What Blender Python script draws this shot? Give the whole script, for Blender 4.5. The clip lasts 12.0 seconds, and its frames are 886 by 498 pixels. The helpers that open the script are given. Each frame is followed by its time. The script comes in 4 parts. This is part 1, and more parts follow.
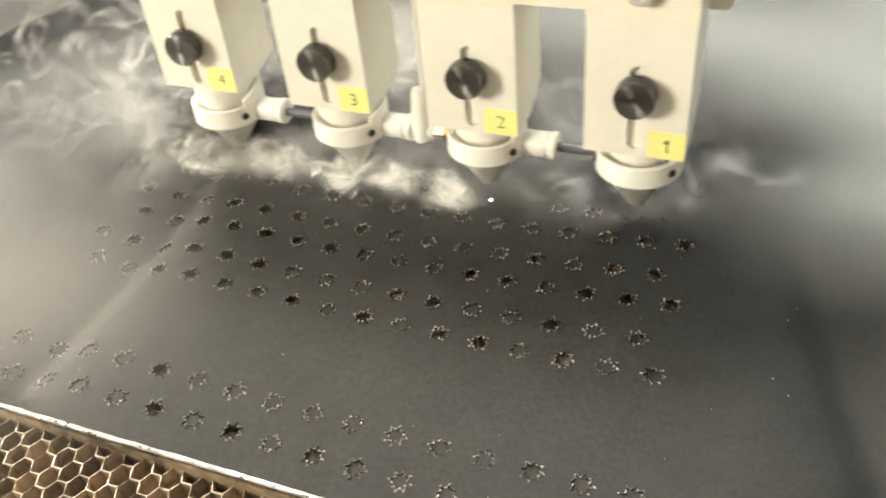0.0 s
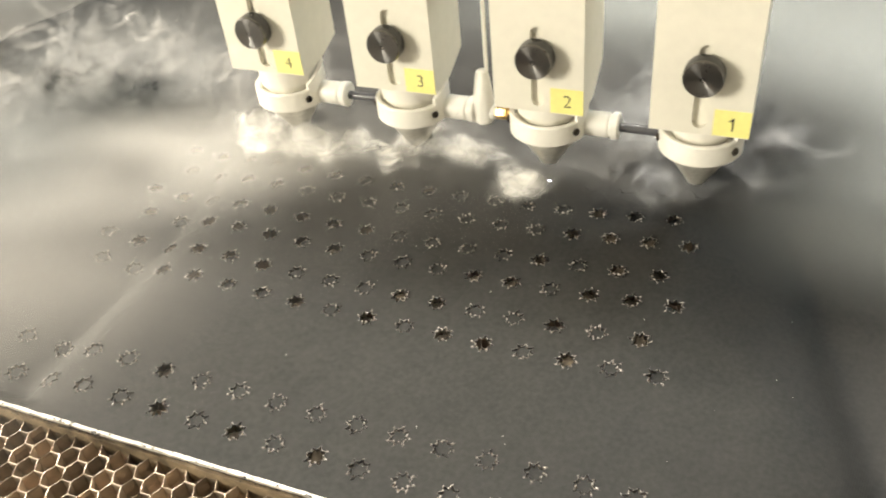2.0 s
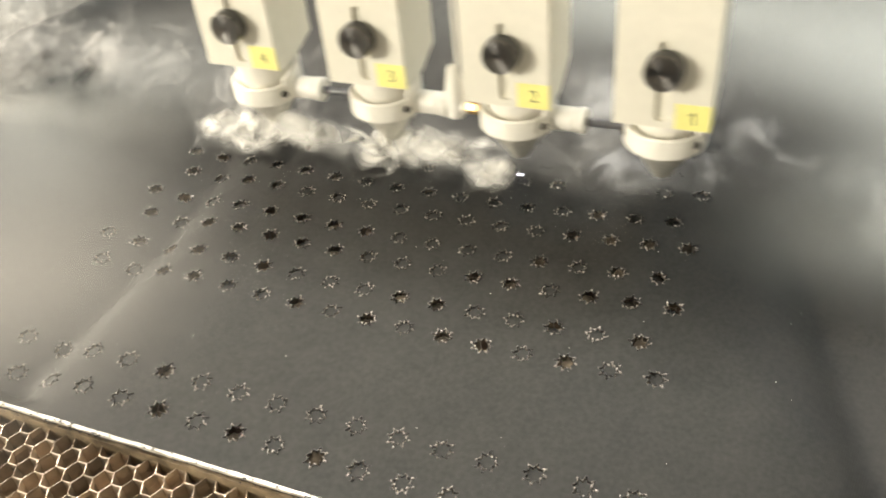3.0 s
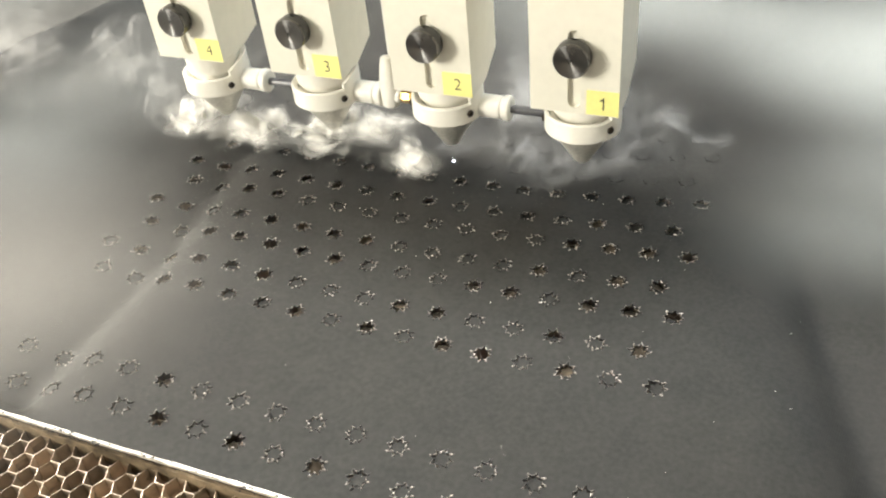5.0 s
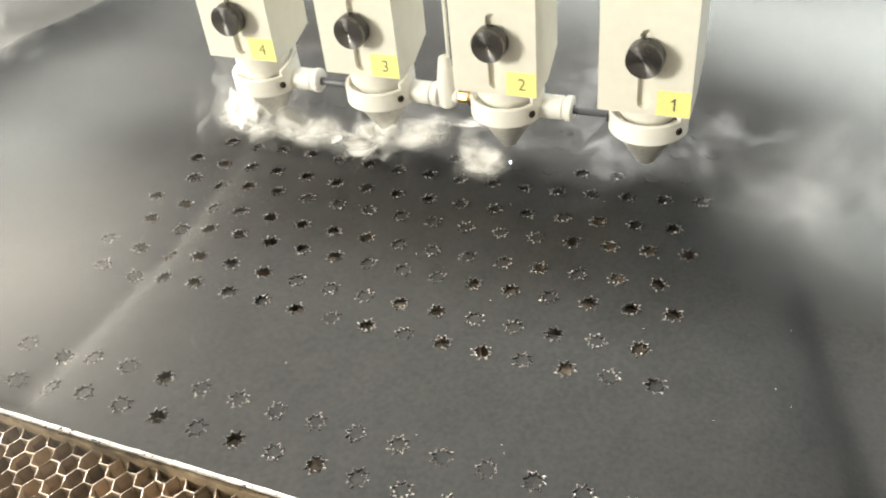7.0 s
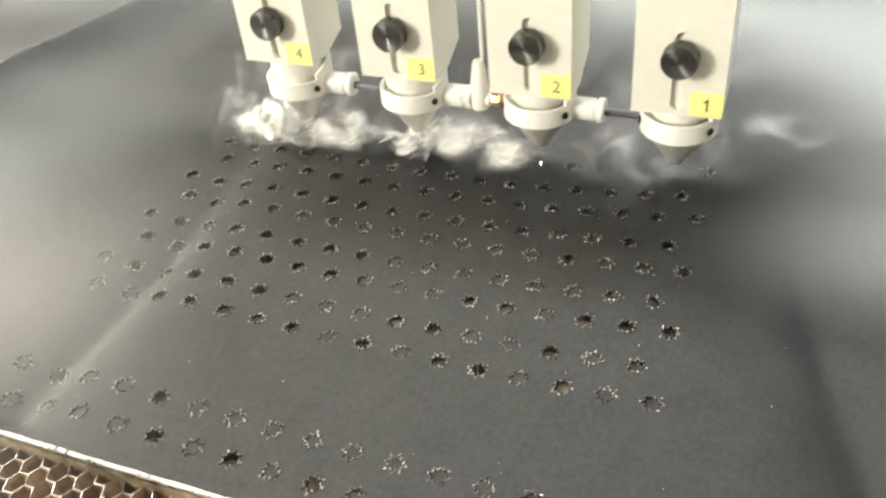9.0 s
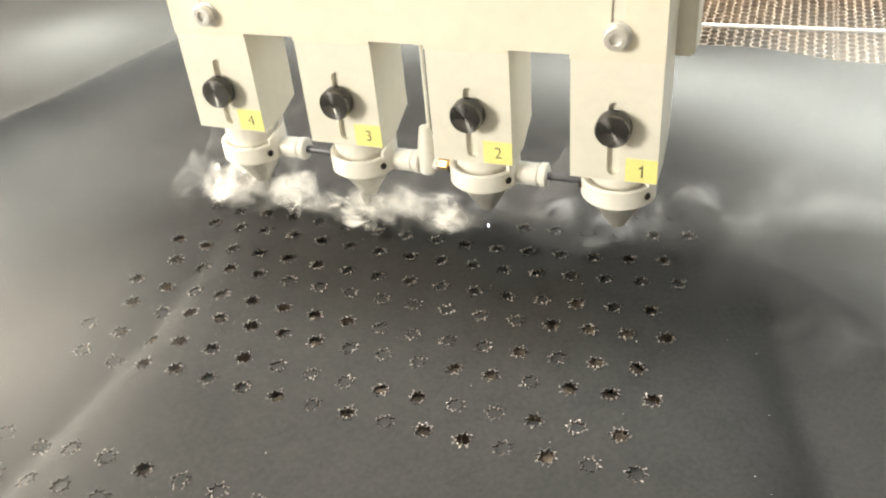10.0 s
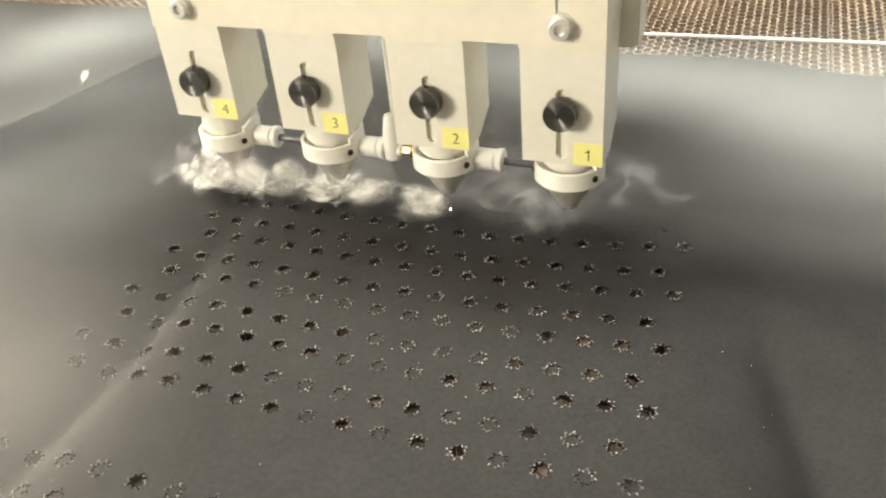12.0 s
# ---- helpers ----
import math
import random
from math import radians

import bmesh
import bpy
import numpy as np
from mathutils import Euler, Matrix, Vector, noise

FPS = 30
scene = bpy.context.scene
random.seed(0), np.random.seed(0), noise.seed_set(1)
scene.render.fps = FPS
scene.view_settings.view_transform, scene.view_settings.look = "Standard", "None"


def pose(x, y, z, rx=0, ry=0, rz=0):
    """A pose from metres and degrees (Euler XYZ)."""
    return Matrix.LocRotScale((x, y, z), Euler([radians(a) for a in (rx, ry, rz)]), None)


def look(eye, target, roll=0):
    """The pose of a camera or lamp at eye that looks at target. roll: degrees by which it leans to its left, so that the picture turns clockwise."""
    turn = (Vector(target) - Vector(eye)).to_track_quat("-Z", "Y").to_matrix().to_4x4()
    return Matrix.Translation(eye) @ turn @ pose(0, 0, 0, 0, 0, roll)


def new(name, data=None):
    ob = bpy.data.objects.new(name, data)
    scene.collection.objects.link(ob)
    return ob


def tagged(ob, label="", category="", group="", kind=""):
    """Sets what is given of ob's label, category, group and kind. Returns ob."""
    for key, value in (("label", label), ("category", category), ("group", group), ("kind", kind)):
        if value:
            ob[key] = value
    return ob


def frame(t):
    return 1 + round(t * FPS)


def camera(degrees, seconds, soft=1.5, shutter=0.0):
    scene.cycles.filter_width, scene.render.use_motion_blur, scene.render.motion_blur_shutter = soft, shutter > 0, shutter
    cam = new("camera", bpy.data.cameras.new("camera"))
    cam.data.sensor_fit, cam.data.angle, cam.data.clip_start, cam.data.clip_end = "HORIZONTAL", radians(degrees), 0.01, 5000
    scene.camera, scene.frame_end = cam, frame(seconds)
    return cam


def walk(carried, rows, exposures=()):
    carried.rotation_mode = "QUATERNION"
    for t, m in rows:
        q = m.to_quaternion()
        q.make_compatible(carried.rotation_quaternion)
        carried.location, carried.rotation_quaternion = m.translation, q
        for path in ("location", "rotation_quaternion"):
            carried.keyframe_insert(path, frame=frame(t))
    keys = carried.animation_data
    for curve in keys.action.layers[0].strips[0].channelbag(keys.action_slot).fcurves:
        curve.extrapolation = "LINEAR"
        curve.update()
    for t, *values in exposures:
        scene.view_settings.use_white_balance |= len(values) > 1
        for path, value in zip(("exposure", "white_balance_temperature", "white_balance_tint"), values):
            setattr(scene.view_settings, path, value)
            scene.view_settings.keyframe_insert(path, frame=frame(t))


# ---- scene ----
U = 0.02                      # one star pitch in metres

# ---- camera ----
PATH = (
    (0, 0.0271, -0.2586, 0.2848, 50.73, 4.85, 20.95),
    (0.5, 0.0279, -0.2588, 0.2844, 50.78, 4.79, 21.00),
    (1, 0.0275, -0.2588, 0.2844, 50.80, 5.11, 21.30),
    (1.5, 0.0279, -0.2587, 0.2845, 50.75, 4.80, 21.16),
    (2, 0.0280, -0.2590, 0.2845, 50.91, 4.96, 21.31),
    (2.5, 0.0278, -0.2587, 0.2850, 50.87, 4.97, 21.45),
    (3, 0.0281, -0.2588, 0.2854, 50.91, 4.89, 21.37),
    (3.2, 0.0273, -0.2582, 0.2855, 50.74, 4.81, 21.21),
    (4.8, 0.0277, -0.2593, 0.2863, 51.55, 4.70, 21.22),
    (5, 0.0291, -0.2590, 0.2860, 51.48, 4.94, 21.46),
    (5.5, 0.0289, -0.2589, 0.2855, 51.39, 4.91, 21.43),
    (6, 0.0285, -0.2589, 0.2856, 51.28, 4.86, 21.46),
    (6.5, 0.0283, -0.2584, 0.2862, 51.18, 4.70, 21.22),
    (7, 0.0288, -0.2584, 0.2863, 51.25, 4.98, 21.42),
    (7.2, 0.0290, -0.2583, 0.2865, 51.23, 4.45, 20.97),
    (8.8, 0.0269, -0.2587, 0.2875, 51.89, 4.77, 21.10),
    (9, 0.0271, -0.2580, 0.2891, 52.03, 4.78, 20.95),
    (9.5, 0.0285, -0.2551, 0.2946, 54.17, 4.60, 20.43),
    (10, 0.0295, -0.2531, 0.2993, 55.09, 4.62, 20.26),
    (10.5, 0.0296, -0.2523, 0.3011, 55.52, 4.48, 20.02),
    (11, 0.0298, -0.2520, 0.3006, 55.69, 4.57, 20.21),
    (11.5, 0.0304, -0.2522, 0.3007, 55.87, 4.37, 20.16),
    (12, 0.0299, -0.2522, 0.3008, 55.62, 4.38, 20.13),
)
HEAD_SEEN = (
    (0, -1.45, 5.24),
    (0.5, -1.60, 5.54),
    (1, -0.73, 5.13),
    (1.5, 0.05, 6.63),
    (2, -0.25, 6.57),
    (2.5, -1.00, 6.41),
    (2.98, -1.00, 6.75),
    (3, -1.18, 6.74),
    (3.02, -1.36, 6.72),
    (3.2, -1.90, 6.53),
    (4.8, -3.52, 7.59),
    (5, -3.51, 7.41),
    (5.48, -2.90, 7.74),
    (5.5, -2.72, 7.74),
    (5.52, -2.54, 7.73),
    (6, -2.75, 7.38),
    (6.5, -1.49, 7.55),
    (7, -1.77, 7.63),
    (7.2, -0.65, 7.74),
    (8.8, -0.78, 9.11),
    (9, -0.96, 8.72),
    (9.5, -1.16, 8.85),
    (10, -2.09, 8.55),
    (10.5, -3.06, 8.89),
    (11, -3.29, 8.67),
    (11.5, -3.44, 9.68),
    (12, -3.68, 9.83),
)

cam = camera(54.7, 12.0, soft=2.0, shutter=1.0)
walk(cam, [(t, pose(x, y, z, a, b, c)) for t, x, y, z, a, b, c in PATH],
     exposures=((0.0, 0.0, 6500, 10), (3.2, 0.0, 6450, 10), (5.0, 0.09, 6120, 10), (8.0, 0.15, 6060, 10), (9.5, 0.14, 6100, 10), (10.0, 0.05, 6250, 11), (11.0, -0.20, 6500, 10), (12.0, -0.22, 6500, 10)))

# ---- light ----
world = bpy.data.worlds.new("room_air")
scene.world = world
world.use_nodes = True
world.node_tree.nodes["Background"].inputs[0].default_value = (1.0, 0.95, 0.88, 1)
world.node_tree.nodes["Background"].inputs[1].default_value = 0.07


def ceiling_lamp(x, y, z, target, sx, sy, watts, colour):
    data = bpy.data.lights.new("tube_light", "AREA")
    data.shape, data.size, data.size_y, data.energy, data.color = "RECTANGLE", sx, sy, watts, colour
    ob = new("tube_light", data)
    ob.matrix_world = look((x, y, z), target)
    return ob


WARM, NEUTRAL, COOL = (1.0, 0.93, 0.77), (1.0, 0.955, 0.86), (0.68, 0.88, 1.0)
# unseen ceiling panels, added: one over the cloth, a cool one for the right
LAMPS = (
    (-0.55, 0.9, 2.1, 1.1, 0.45, 122, NEUTRAL),
    (1.2, 2.9, 2.1, 1.2, 0.35, 52, COOL),
)
for lx, ly, lz, lsx, lsy, lw, lcol in LAMPS:
    ceiling_lamp(lx, ly, lz - 0.03, (-0.12, 0.12, 0.0), lsx, lsy, lw, lcol)
ceiling_lamp(-2.15, -2.5, 1.15, (-0.12, 0.15, 0.08), 1.0, 0.9, 168, WARM)    # added light on the heads' fronts, from an unseen window behind the camera
ceiling_lamp(-3.1, 0.45, 1.05, (-0.12, 0.12, 0.0), 1.5, 1.1, 295, (1.0, 0.90, 0.73))    # added low light from the left, from an unseen west window
scene.cycles.transparent_max_bounces = 64


# ---- materials ----
def material(name, colour=(0.5, 0.5, 0.5), rough=0.5, metal=0.0, grain=0.0, scale=300.0, bump=0.0, bump_scale=800.0, spec=0.5):
    m = bpy.data.materials.new(name)
    m.use_nodes = True
    nt = m.node_tree
    b = nt.nodes["Principled BSDF"]
    b.inputs["Base Color"].default_value = (*colour, 1)
    b.inputs["Roughness"].default_value = rough
    b.inputs["Metallic"].default_value = metal
    b.inputs["Specular IOR Level"].default_value = spec
    co = nt.nodes.new("ShaderNodeTexCoord")
    if grain:
        n1, n2 = nt.nodes.new("ShaderNodeTexNoise"), nt.nodes.new("ShaderNodeTexNoise")
        n1.inputs["Scale"].default_value, n2.inputs["Scale"].default_value = scale, scale * 0.09
        n1.inputs["Detail"].default_value = n2.inputs["Detail"].default_value = 4
        add = nt.nodes.new("ShaderNodeMath")
        add.operation = "ADD"
        mr = nt.nodes.new("ShaderNodeMapRange")
        mr.inputs["From Min"].default_value, mr.inputs["From Max"].default_value = 0.6, 1.4
        mr.inputs["To Min"].default_value, mr.inputs["To Max"].default_value = 1 - grain, 1 + grain
        mix = nt.nodes.new("ShaderNodeVectorMath")
        mix.operation = "SCALE"
        mix.inputs[0].default_value = colour
        nt.links.new(co.outputs["Object"], n1.inputs["Vector"])
        nt.links.new(co.outputs["Object"], n2.inputs["Vector"])
        nt.links.new(n1.outputs["Fac"], add.inputs[0])
        nt.links.new(n2.outputs["Fac"], add.inputs[1])
        nt.links.new(add.outputs[0], mr.inputs["Value"])
        nt.links.new(mr.outputs[0], mix.inputs["Scale"])
        nt.links.new(mix.outputs[0], b.inputs["Base Color"])
        r2 = nt.nodes.new("ShaderNodeMapRange")
        r2.inputs["To Min"].default_value, r2.inputs["To Max"].default_value = max(rough - 0.12, 0.05), min(rough + 0.12, 1)
        nt.links.new(n2.outputs["Fac"], r2.inputs["Value"])
        nt.links.new(r2.outputs[0], b.inputs["Roughness"])
    if bump:
        nb, bp = nt.nodes.new("ShaderNodeTexNoise"), nt.nodes.new("ShaderNodeBump")
        nb.inputs["Scale"].default_value, nb.inputs["Detail"].default_value = bump_scale, 3
        bp.inputs["Strength"].default_value, bp.inputs["Distance"].default_value = bump, 0.0004
        nt.links.new(co.outputs["Object"], nb.inputs["Vector"])
        nt.links.new(nb.outputs["Fac"], bp.inputs["Height"])
        nt.links.new(bp.outputs[0], b.inputs["Normal"])
    return m


def cloth_material():
    """Charcoal twill: fine diagonal ribs, lint and broad unevenness."""
    m = material("charcoal_twill", (0.0207, 0.0201, 0.0187), 0.62, 0, 0.4, 420, 0, spec=0.16)
    nt = m.node_tree
    b = nt.nodes["Principled BSDF"]
    b.inputs["Sheen Weight"].default_value, b.inputs["Sheen Roughness"].default_value = 0.05, 0.4
    co = nt.nodes.new("ShaderNodeTexCoord")
    mp = nt.nodes.new("ShaderNodeMapping")
    mp.inputs["Rotation"].default_value = (0, 0, radians(9))
    wv = nt.nodes.new("ShaderNodeTexWave")
    wv.inputs["Scale"].default_value, wv.inputs["Distortion"].default_value, wv.inputs["Detail"].default_value = 330, 1.0, 1
    ns = nt.nodes.new("ShaderNodeTexNoise")
    ns.inputs["Scale"].default_value, ns.inputs["Detail"].default_value = 1500, 2
    ad = nt.nodes.new("ShaderNodeMath")
    ad.operation = "ADD"
    bp = nt.nodes.new("ShaderNodeBump")
    bp.inputs["Strength"].default_value, bp.inputs["Distance"].default_value = 0.27, 0.0002
    nt.links.new(co.outputs["Object"], mp.inputs["Vector"])
    nt.links.new(mp.outputs[0], wv.inputs["Vector"])
    nt.links.new(co.outputs["Object"], ns.inputs["Vector"])
    nt.links.new(wv.outputs["Fac"], ad.inputs[0])
    nt.links.new(ns.outputs["Fac"], ad.inputs[1])
    nt.links.new(ad.outputs[0], bp.inputs["Height"])
    nt.links.new(bp.outputs[0], b.inputs["Normal"])
    return m


def smoke_material(name, density, scale, low, high, thread, stretch=(1, 1, 1), colour=(0.95, 0.94, 0.92), detail=3):
    """Smoke: clear where thin, white where thick; soft clouds with fine bright threads, fading towards the rim of each sheet."""
    m = bpy.data.materials.new(name)
    m.use_nodes = True
    nt = m.node_tree
    nt.nodes.clear()
    N, L = nt.nodes.new, nt.links.new

    def math_node(op, a=None, b=None, c=None):
        nd = N("ShaderNodeMath")
        nd.operation = op
        for k, v in enumerate((a, b, c)):
            if isinstance(v, (int, float)):
                nd.inputs[k].default_value = v
            elif v is not None:
                L(v, nd.inputs[k])
        return nd.outputs[0]

    def ramp(v, a, b, top):
        nd = N("ShaderNodeMapRange")
        nd.interpolation_type = "SMOOTHSTEP"
        nd.inputs["From Min"].default_value, nd.inputs["From Max"].default_value, nd.inputs["To Max"].default_value = a, b, top
        L(v, nd.inputs["Value"])
        return nd.outputs[0]

    out = N("ShaderNodeOutputMaterial")
    mix, tr = N("ShaderNodeMixShader"), N("ShaderNodeBsdfTransparent")
    half, di, tl = N("ShaderNodeMixShader"), N("ShaderNodeBsdfDiffuse"), N("ShaderNodeBsdfTranslucent")
    di.inputs[0].default_value = tl.inputs[0].default_value = (*colour, 1)
    # smoke scatters all ways: its sheets are lit almost alike however they lie
    geo, turn, soft = N("ShaderNodeNewGeometry"), N("ShaderNodeVectorMath"), N("ShaderNodeVectorMath")
    turn.operation, soft.operation = "MULTIPLY_ADD", "NORMALIZE"
    turn.inputs[1].default_value, turn.inputs[2].default_value = (0.3, 0.3, 0.3), (-0.55, -0.45, 0.55)
    L(geo.outputs["Normal"], turn.inputs[0])
    L(turn.outputs[0], soft.inputs[0])
    L(soft.outputs[0], di.inputs["Normal"])
    L(soft.outputs[0], tl.inputs["Normal"])
    half.inputs[0].default_value = 0.35
    uv = N("ShaderNodeUVMap")
    uv.uv_map = "sheet"
    ln = N("ShaderNodeVectorMath")
    ln.operation = "LENGTH"
    L(uv.outputs[0], ln.inputs[0])
    fall = math_node("SUBTRACT", 1.0, ramp(ln.outputs["Value"], 0.05, 1.0, 1.0))
    co, mp, oi = N("ShaderNodeTexCoord"), N("ShaderNodeMapping"), N("ShaderNodeObjectInfo")
    mp.inputs["Scale"].default_value = stretch
    L(co.outputs["Object"], mp.inputs["Vector"])
    L(oi.outputs["Random"], mp.inputs["Location"])

    def cloud(sc, det, dist):
        nd = N("ShaderNodeTexNoise")
        nd.inputs["Scale"].default_value, nd.inputs["Detail"].default_value, nd.inputs["Distortion"].default_value = sc, det, dist
        L(mp.outputs[0], nd.inputs["Vector"])
        return nd.outputs["Fac"]

    body = ramp(cloud(scale, detail, 1.0), low, high, density)
    total = body
    if thread:
        line = math_node("ABSOLUTE", math_node("SUBTRACT", cloud(scale * 0.55, 1.5, 1.6), 0.5))
        line = math_node("SUBTRACT", 1.0, ramp(line, 0.0, 0.055, 1.0))
        line = math_node("MULTIPLY", line, ramp(cloud(scale * 0.4, 1, 0.3), 0.42, 0.68, thread))
        total = math_node("ADD", body, line)
    alpha = N("ShaderNodeMath")
    alpha.operation, alpha.use_clamp = "MULTIPLY", True
    L(fall, alpha.inputs[0])
    L(total, alpha.inputs[1])
    L(alpha.outputs[0], mix.inputs[0])
    L(di.outputs[0], half.inputs[1])
    L(tl.outputs[0], half.inputs[2])
    L(tr.outputs[0], mix.inputs[1])
    L(half.outputs[0], mix.inputs[2])
    L(mix.outputs[0], out.inputs["Surface"])
    return m


CLOTH = cloth_material()
CHAR = material("charred_edge", (0.012, 0.010, 0.009), 0.4, 0, 0.4, 900)
BEAD = material("melted_bead", (0.46, 0.42, 0.39), 0.24, 0.3, 0.6, 1500, spec=0.9)
IVORY = material("ivory_paint", (0.80, 0.77, 0.67), 0.38, 0, 0.05, 160, 0.12, 1400)
PLATE = material("ivory_plate", (0.84, 0.79, 0.66), 0.24, 0, 0.06, 90, 0.08, 900)
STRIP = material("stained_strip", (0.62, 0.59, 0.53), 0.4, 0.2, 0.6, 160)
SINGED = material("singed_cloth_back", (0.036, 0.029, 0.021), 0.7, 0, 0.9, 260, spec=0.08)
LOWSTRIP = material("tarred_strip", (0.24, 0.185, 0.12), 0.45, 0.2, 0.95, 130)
POLISH = material("polished_rim", (0.16, 0.155, 0.15), 0.2, 1, 0.1, 500)
BAR = material("pale_aluminium_bar", (0.82, 0.81, 0.78), 0.4, 0.15, 0.1, 200)
STEEL = material("screw_steel", (0.82, 0.81, 0.78), 0.38, 0.75, 0.15, 700)
DARKSTEEL = material("blackened_screw", (0.06, 0.05, 0.04), 0.4, 0.8, 0.3, 900)
WHITEPLASTIC = material("white_nylon", (0.82, 0.80, 0.74), 0.4, 0, 0.05, 300)
WHITERING = material("white_ring_paint", (0.90, 0.87, 0.79), 0.35, 0, 0.05, 260)
BRASS = material("brass", (0.55, 0.36, 0.14), 0.3, 1, 0.2, 600)
HOSE = material("grey_air_hose", (0.10, 0.10, 0.11), 0.25, 0, 0.2, 500)
NOZZLE = material("nozzle_metal", (0.66, 0.64, 0.58), 0.45, 0.6, 0.25, 500)
YELLOW = material("yellow_label_tape", (0.90, 0.85, 0.31), 0.45, 0, 0.06, 400)
INK = material("black_ink", (0.04, 0.037, 0.03), 0.5, 0, 0.2, 400)
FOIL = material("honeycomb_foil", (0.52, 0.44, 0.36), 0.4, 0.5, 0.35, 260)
# brown-stained cell walls, with the shade of the cells' depth in their colour
SOOT_SHADE = material("shaded_sooty_foil", (0.33, 0.26, 0.19), 0.55, 0.2, 0.6, 120)


def vary_by_piece(m, low, high):
    """Each piece of the material a little darker or lighter than the next."""
    nt = m.node_tree
    scale = next(n for n in nt.nodes if n.type == "VECT_MATH")
    was = scale.inputs["Scale"].links[0].from_socket
    oi, mr, mu = nt.nodes.new("ShaderNodeObjectInfo"), nt.nodes.new("ShaderNodeMapRange"), nt.nodes.new("ShaderNodeMath")
    mu.operation = "MULTIPLY"
    mr.inputs["To Min"].default_value, mr.inputs["To Max"].default_value = low, high
    nt.links.new(oi.outputs["Random"], mr.inputs["Value"])
    nt.links.new(was, mu.inputs[0])
    nt.links.new(mr.outputs[0], mu.inputs[1])
    nt.links.new(mu.outputs[0], scale.inputs["Scale"])


vary_by_piece(SOOT_SHADE, 0.65, 1.35)
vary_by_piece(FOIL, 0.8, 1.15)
vary_by_piece(SINGED, 0.3, 2.0)
# soot of the tray; its dark colour also serves as shade between the edge strips
TRAY = material("sooty_tray_gap_shade", (0.06, 0.045, 0.03), 0.7, 0, 0.5, 40)
WALL = material("workshop_wall", (0.36, 0.35, 0.32), 0.8, 0, 0.08, 6)
FLOOR = material("workshop_floor", (0.30, 0.29, 0.27), 0.6, 0, 0.2, 8)
FRAME = material("machine_frame_paint", (0.55, 0.54, 0.50), 0.45, 0, 0.08, 30)
GLASS = material("window_glass", (0.9, 0.92, 0.92), 0.05)
GLASS.node_tree.nodes["Principled BSDF"].inputs["Transmission Weight"].default_value = 1.0
DIFFUSER = material("lamp_diffuser", (0.85, 0.85, 0.82), 0.5, 0, 0.03, 20)
DIFFUSER.node_tree.nodes["Principled BSDF"].inputs["Emission Color"].default_value = (1.0, 0.95, 0.86, 1)
DIFFUSER.node_tree.nodes["Principled BSDF"].inputs["Emission Strength"].default_value = 4


def knob_material():
    """Black anodised face, turned on a lathe: streaks of light from the centre."""
    m = material("black_turned_metal", (0.20, 0.195, 0.19), 0.3, 1.0, 0)
    nt = m.node_tree
    b = nt.nodes["Principled BSDF"]
    tg = nt.nodes.new("ShaderNodeTangent")
    tg.direction_type, tg.axis = "RADIAL", "Y"
    b.inputs["Anisotropic"].default_value, b.inputs["Anisotropic Rotation"].default_value = 0.95, 0.25
    nt.links.new(tg.outputs[0], b.inputs["Tangent"])
    co, nz = nt.nodes.new("ShaderNodeTexCoord"), nt.nodes.new("ShaderNodeTexNoise")
    nz.inputs["Scale"].default_value = 900
    mr = nt.nodes.new("ShaderNodeMapRange")
    mr.inputs["To Min"].default_value, mr.inputs["To Max"].default_value = 0.22, 0.40
    nt.links.new(co.outputs["Object"], nz.inputs["Vector"])
    nt.links.new(nz.outputs["Fac"], mr.inputs["Value"])
    nt.links.new(mr.outputs[0], b.inputs["Roughness"])
    return m


KNOB = knob_material()
KNOBSIDE = material("black_anodised_side", (0.018, 0.017, 0.016), 0.22, 0, 0.2, 500, spec=0.7)
SMOKE = smoke_material("dense_smoke", 1.6, 25, 0.39, 0.72, 0.22, (0.34, 1.0, 1.0), (0.97, 0.955, 0.915), 2.2)
WISP = smoke_material("wispy_smoke", 0.07, 17, 0.36, 0.85, 0.15, (0.6, 1, 1), detail=2)
FAINT = smoke_material("bluish_thin_smoke", 0.17, 28, 0.42, 0.85, 0.06, (0.8, 1, 1), (0.90, 0.92, 0.97), detail=2)
HAZE = smoke_material("smoke_haze", 0.30, 2.6, 0.2, 0.95, 0, (1, 1, 1), (0.84, 0.91, 0.92), 1)
CLOUD = smoke_material("thick_haze", 0.38, 6, 0.28, 0.85, 0.03, (0.8, 1, 1), (0.93, 0.91, 0.86), 1.5)
MIST = smoke_material("front_mist", 0.15, 2.0, 0.1, 0.9, 0, (1, 1, 1), (0.93, 0.90, 0.84), 1)
CURL = smoke_material("curling_smoke", 0.32, 34, 0.3, 0.8, 0, (1, 1, 1), (0.96, 0.93, 0.88), 2)
PLUME = smoke_material("blue_plume", 0.065, 16, 0.34, 0.8, 0.08, (0.8, 1, 1), (0.90, 0.93, 0.96), 3)
SPARK = bpy.data.materials.new("spark_glow")
SPARK.use_nodes = True
SPARK.node_tree.nodes["Principled BSDF"].inputs["Emission Color"].default_value = (0.85, 0.85, 1.0, 1)
SPARK.node_tree.nodes["Principled BSDF"].inputs["Emission Strength"].default_value = 12


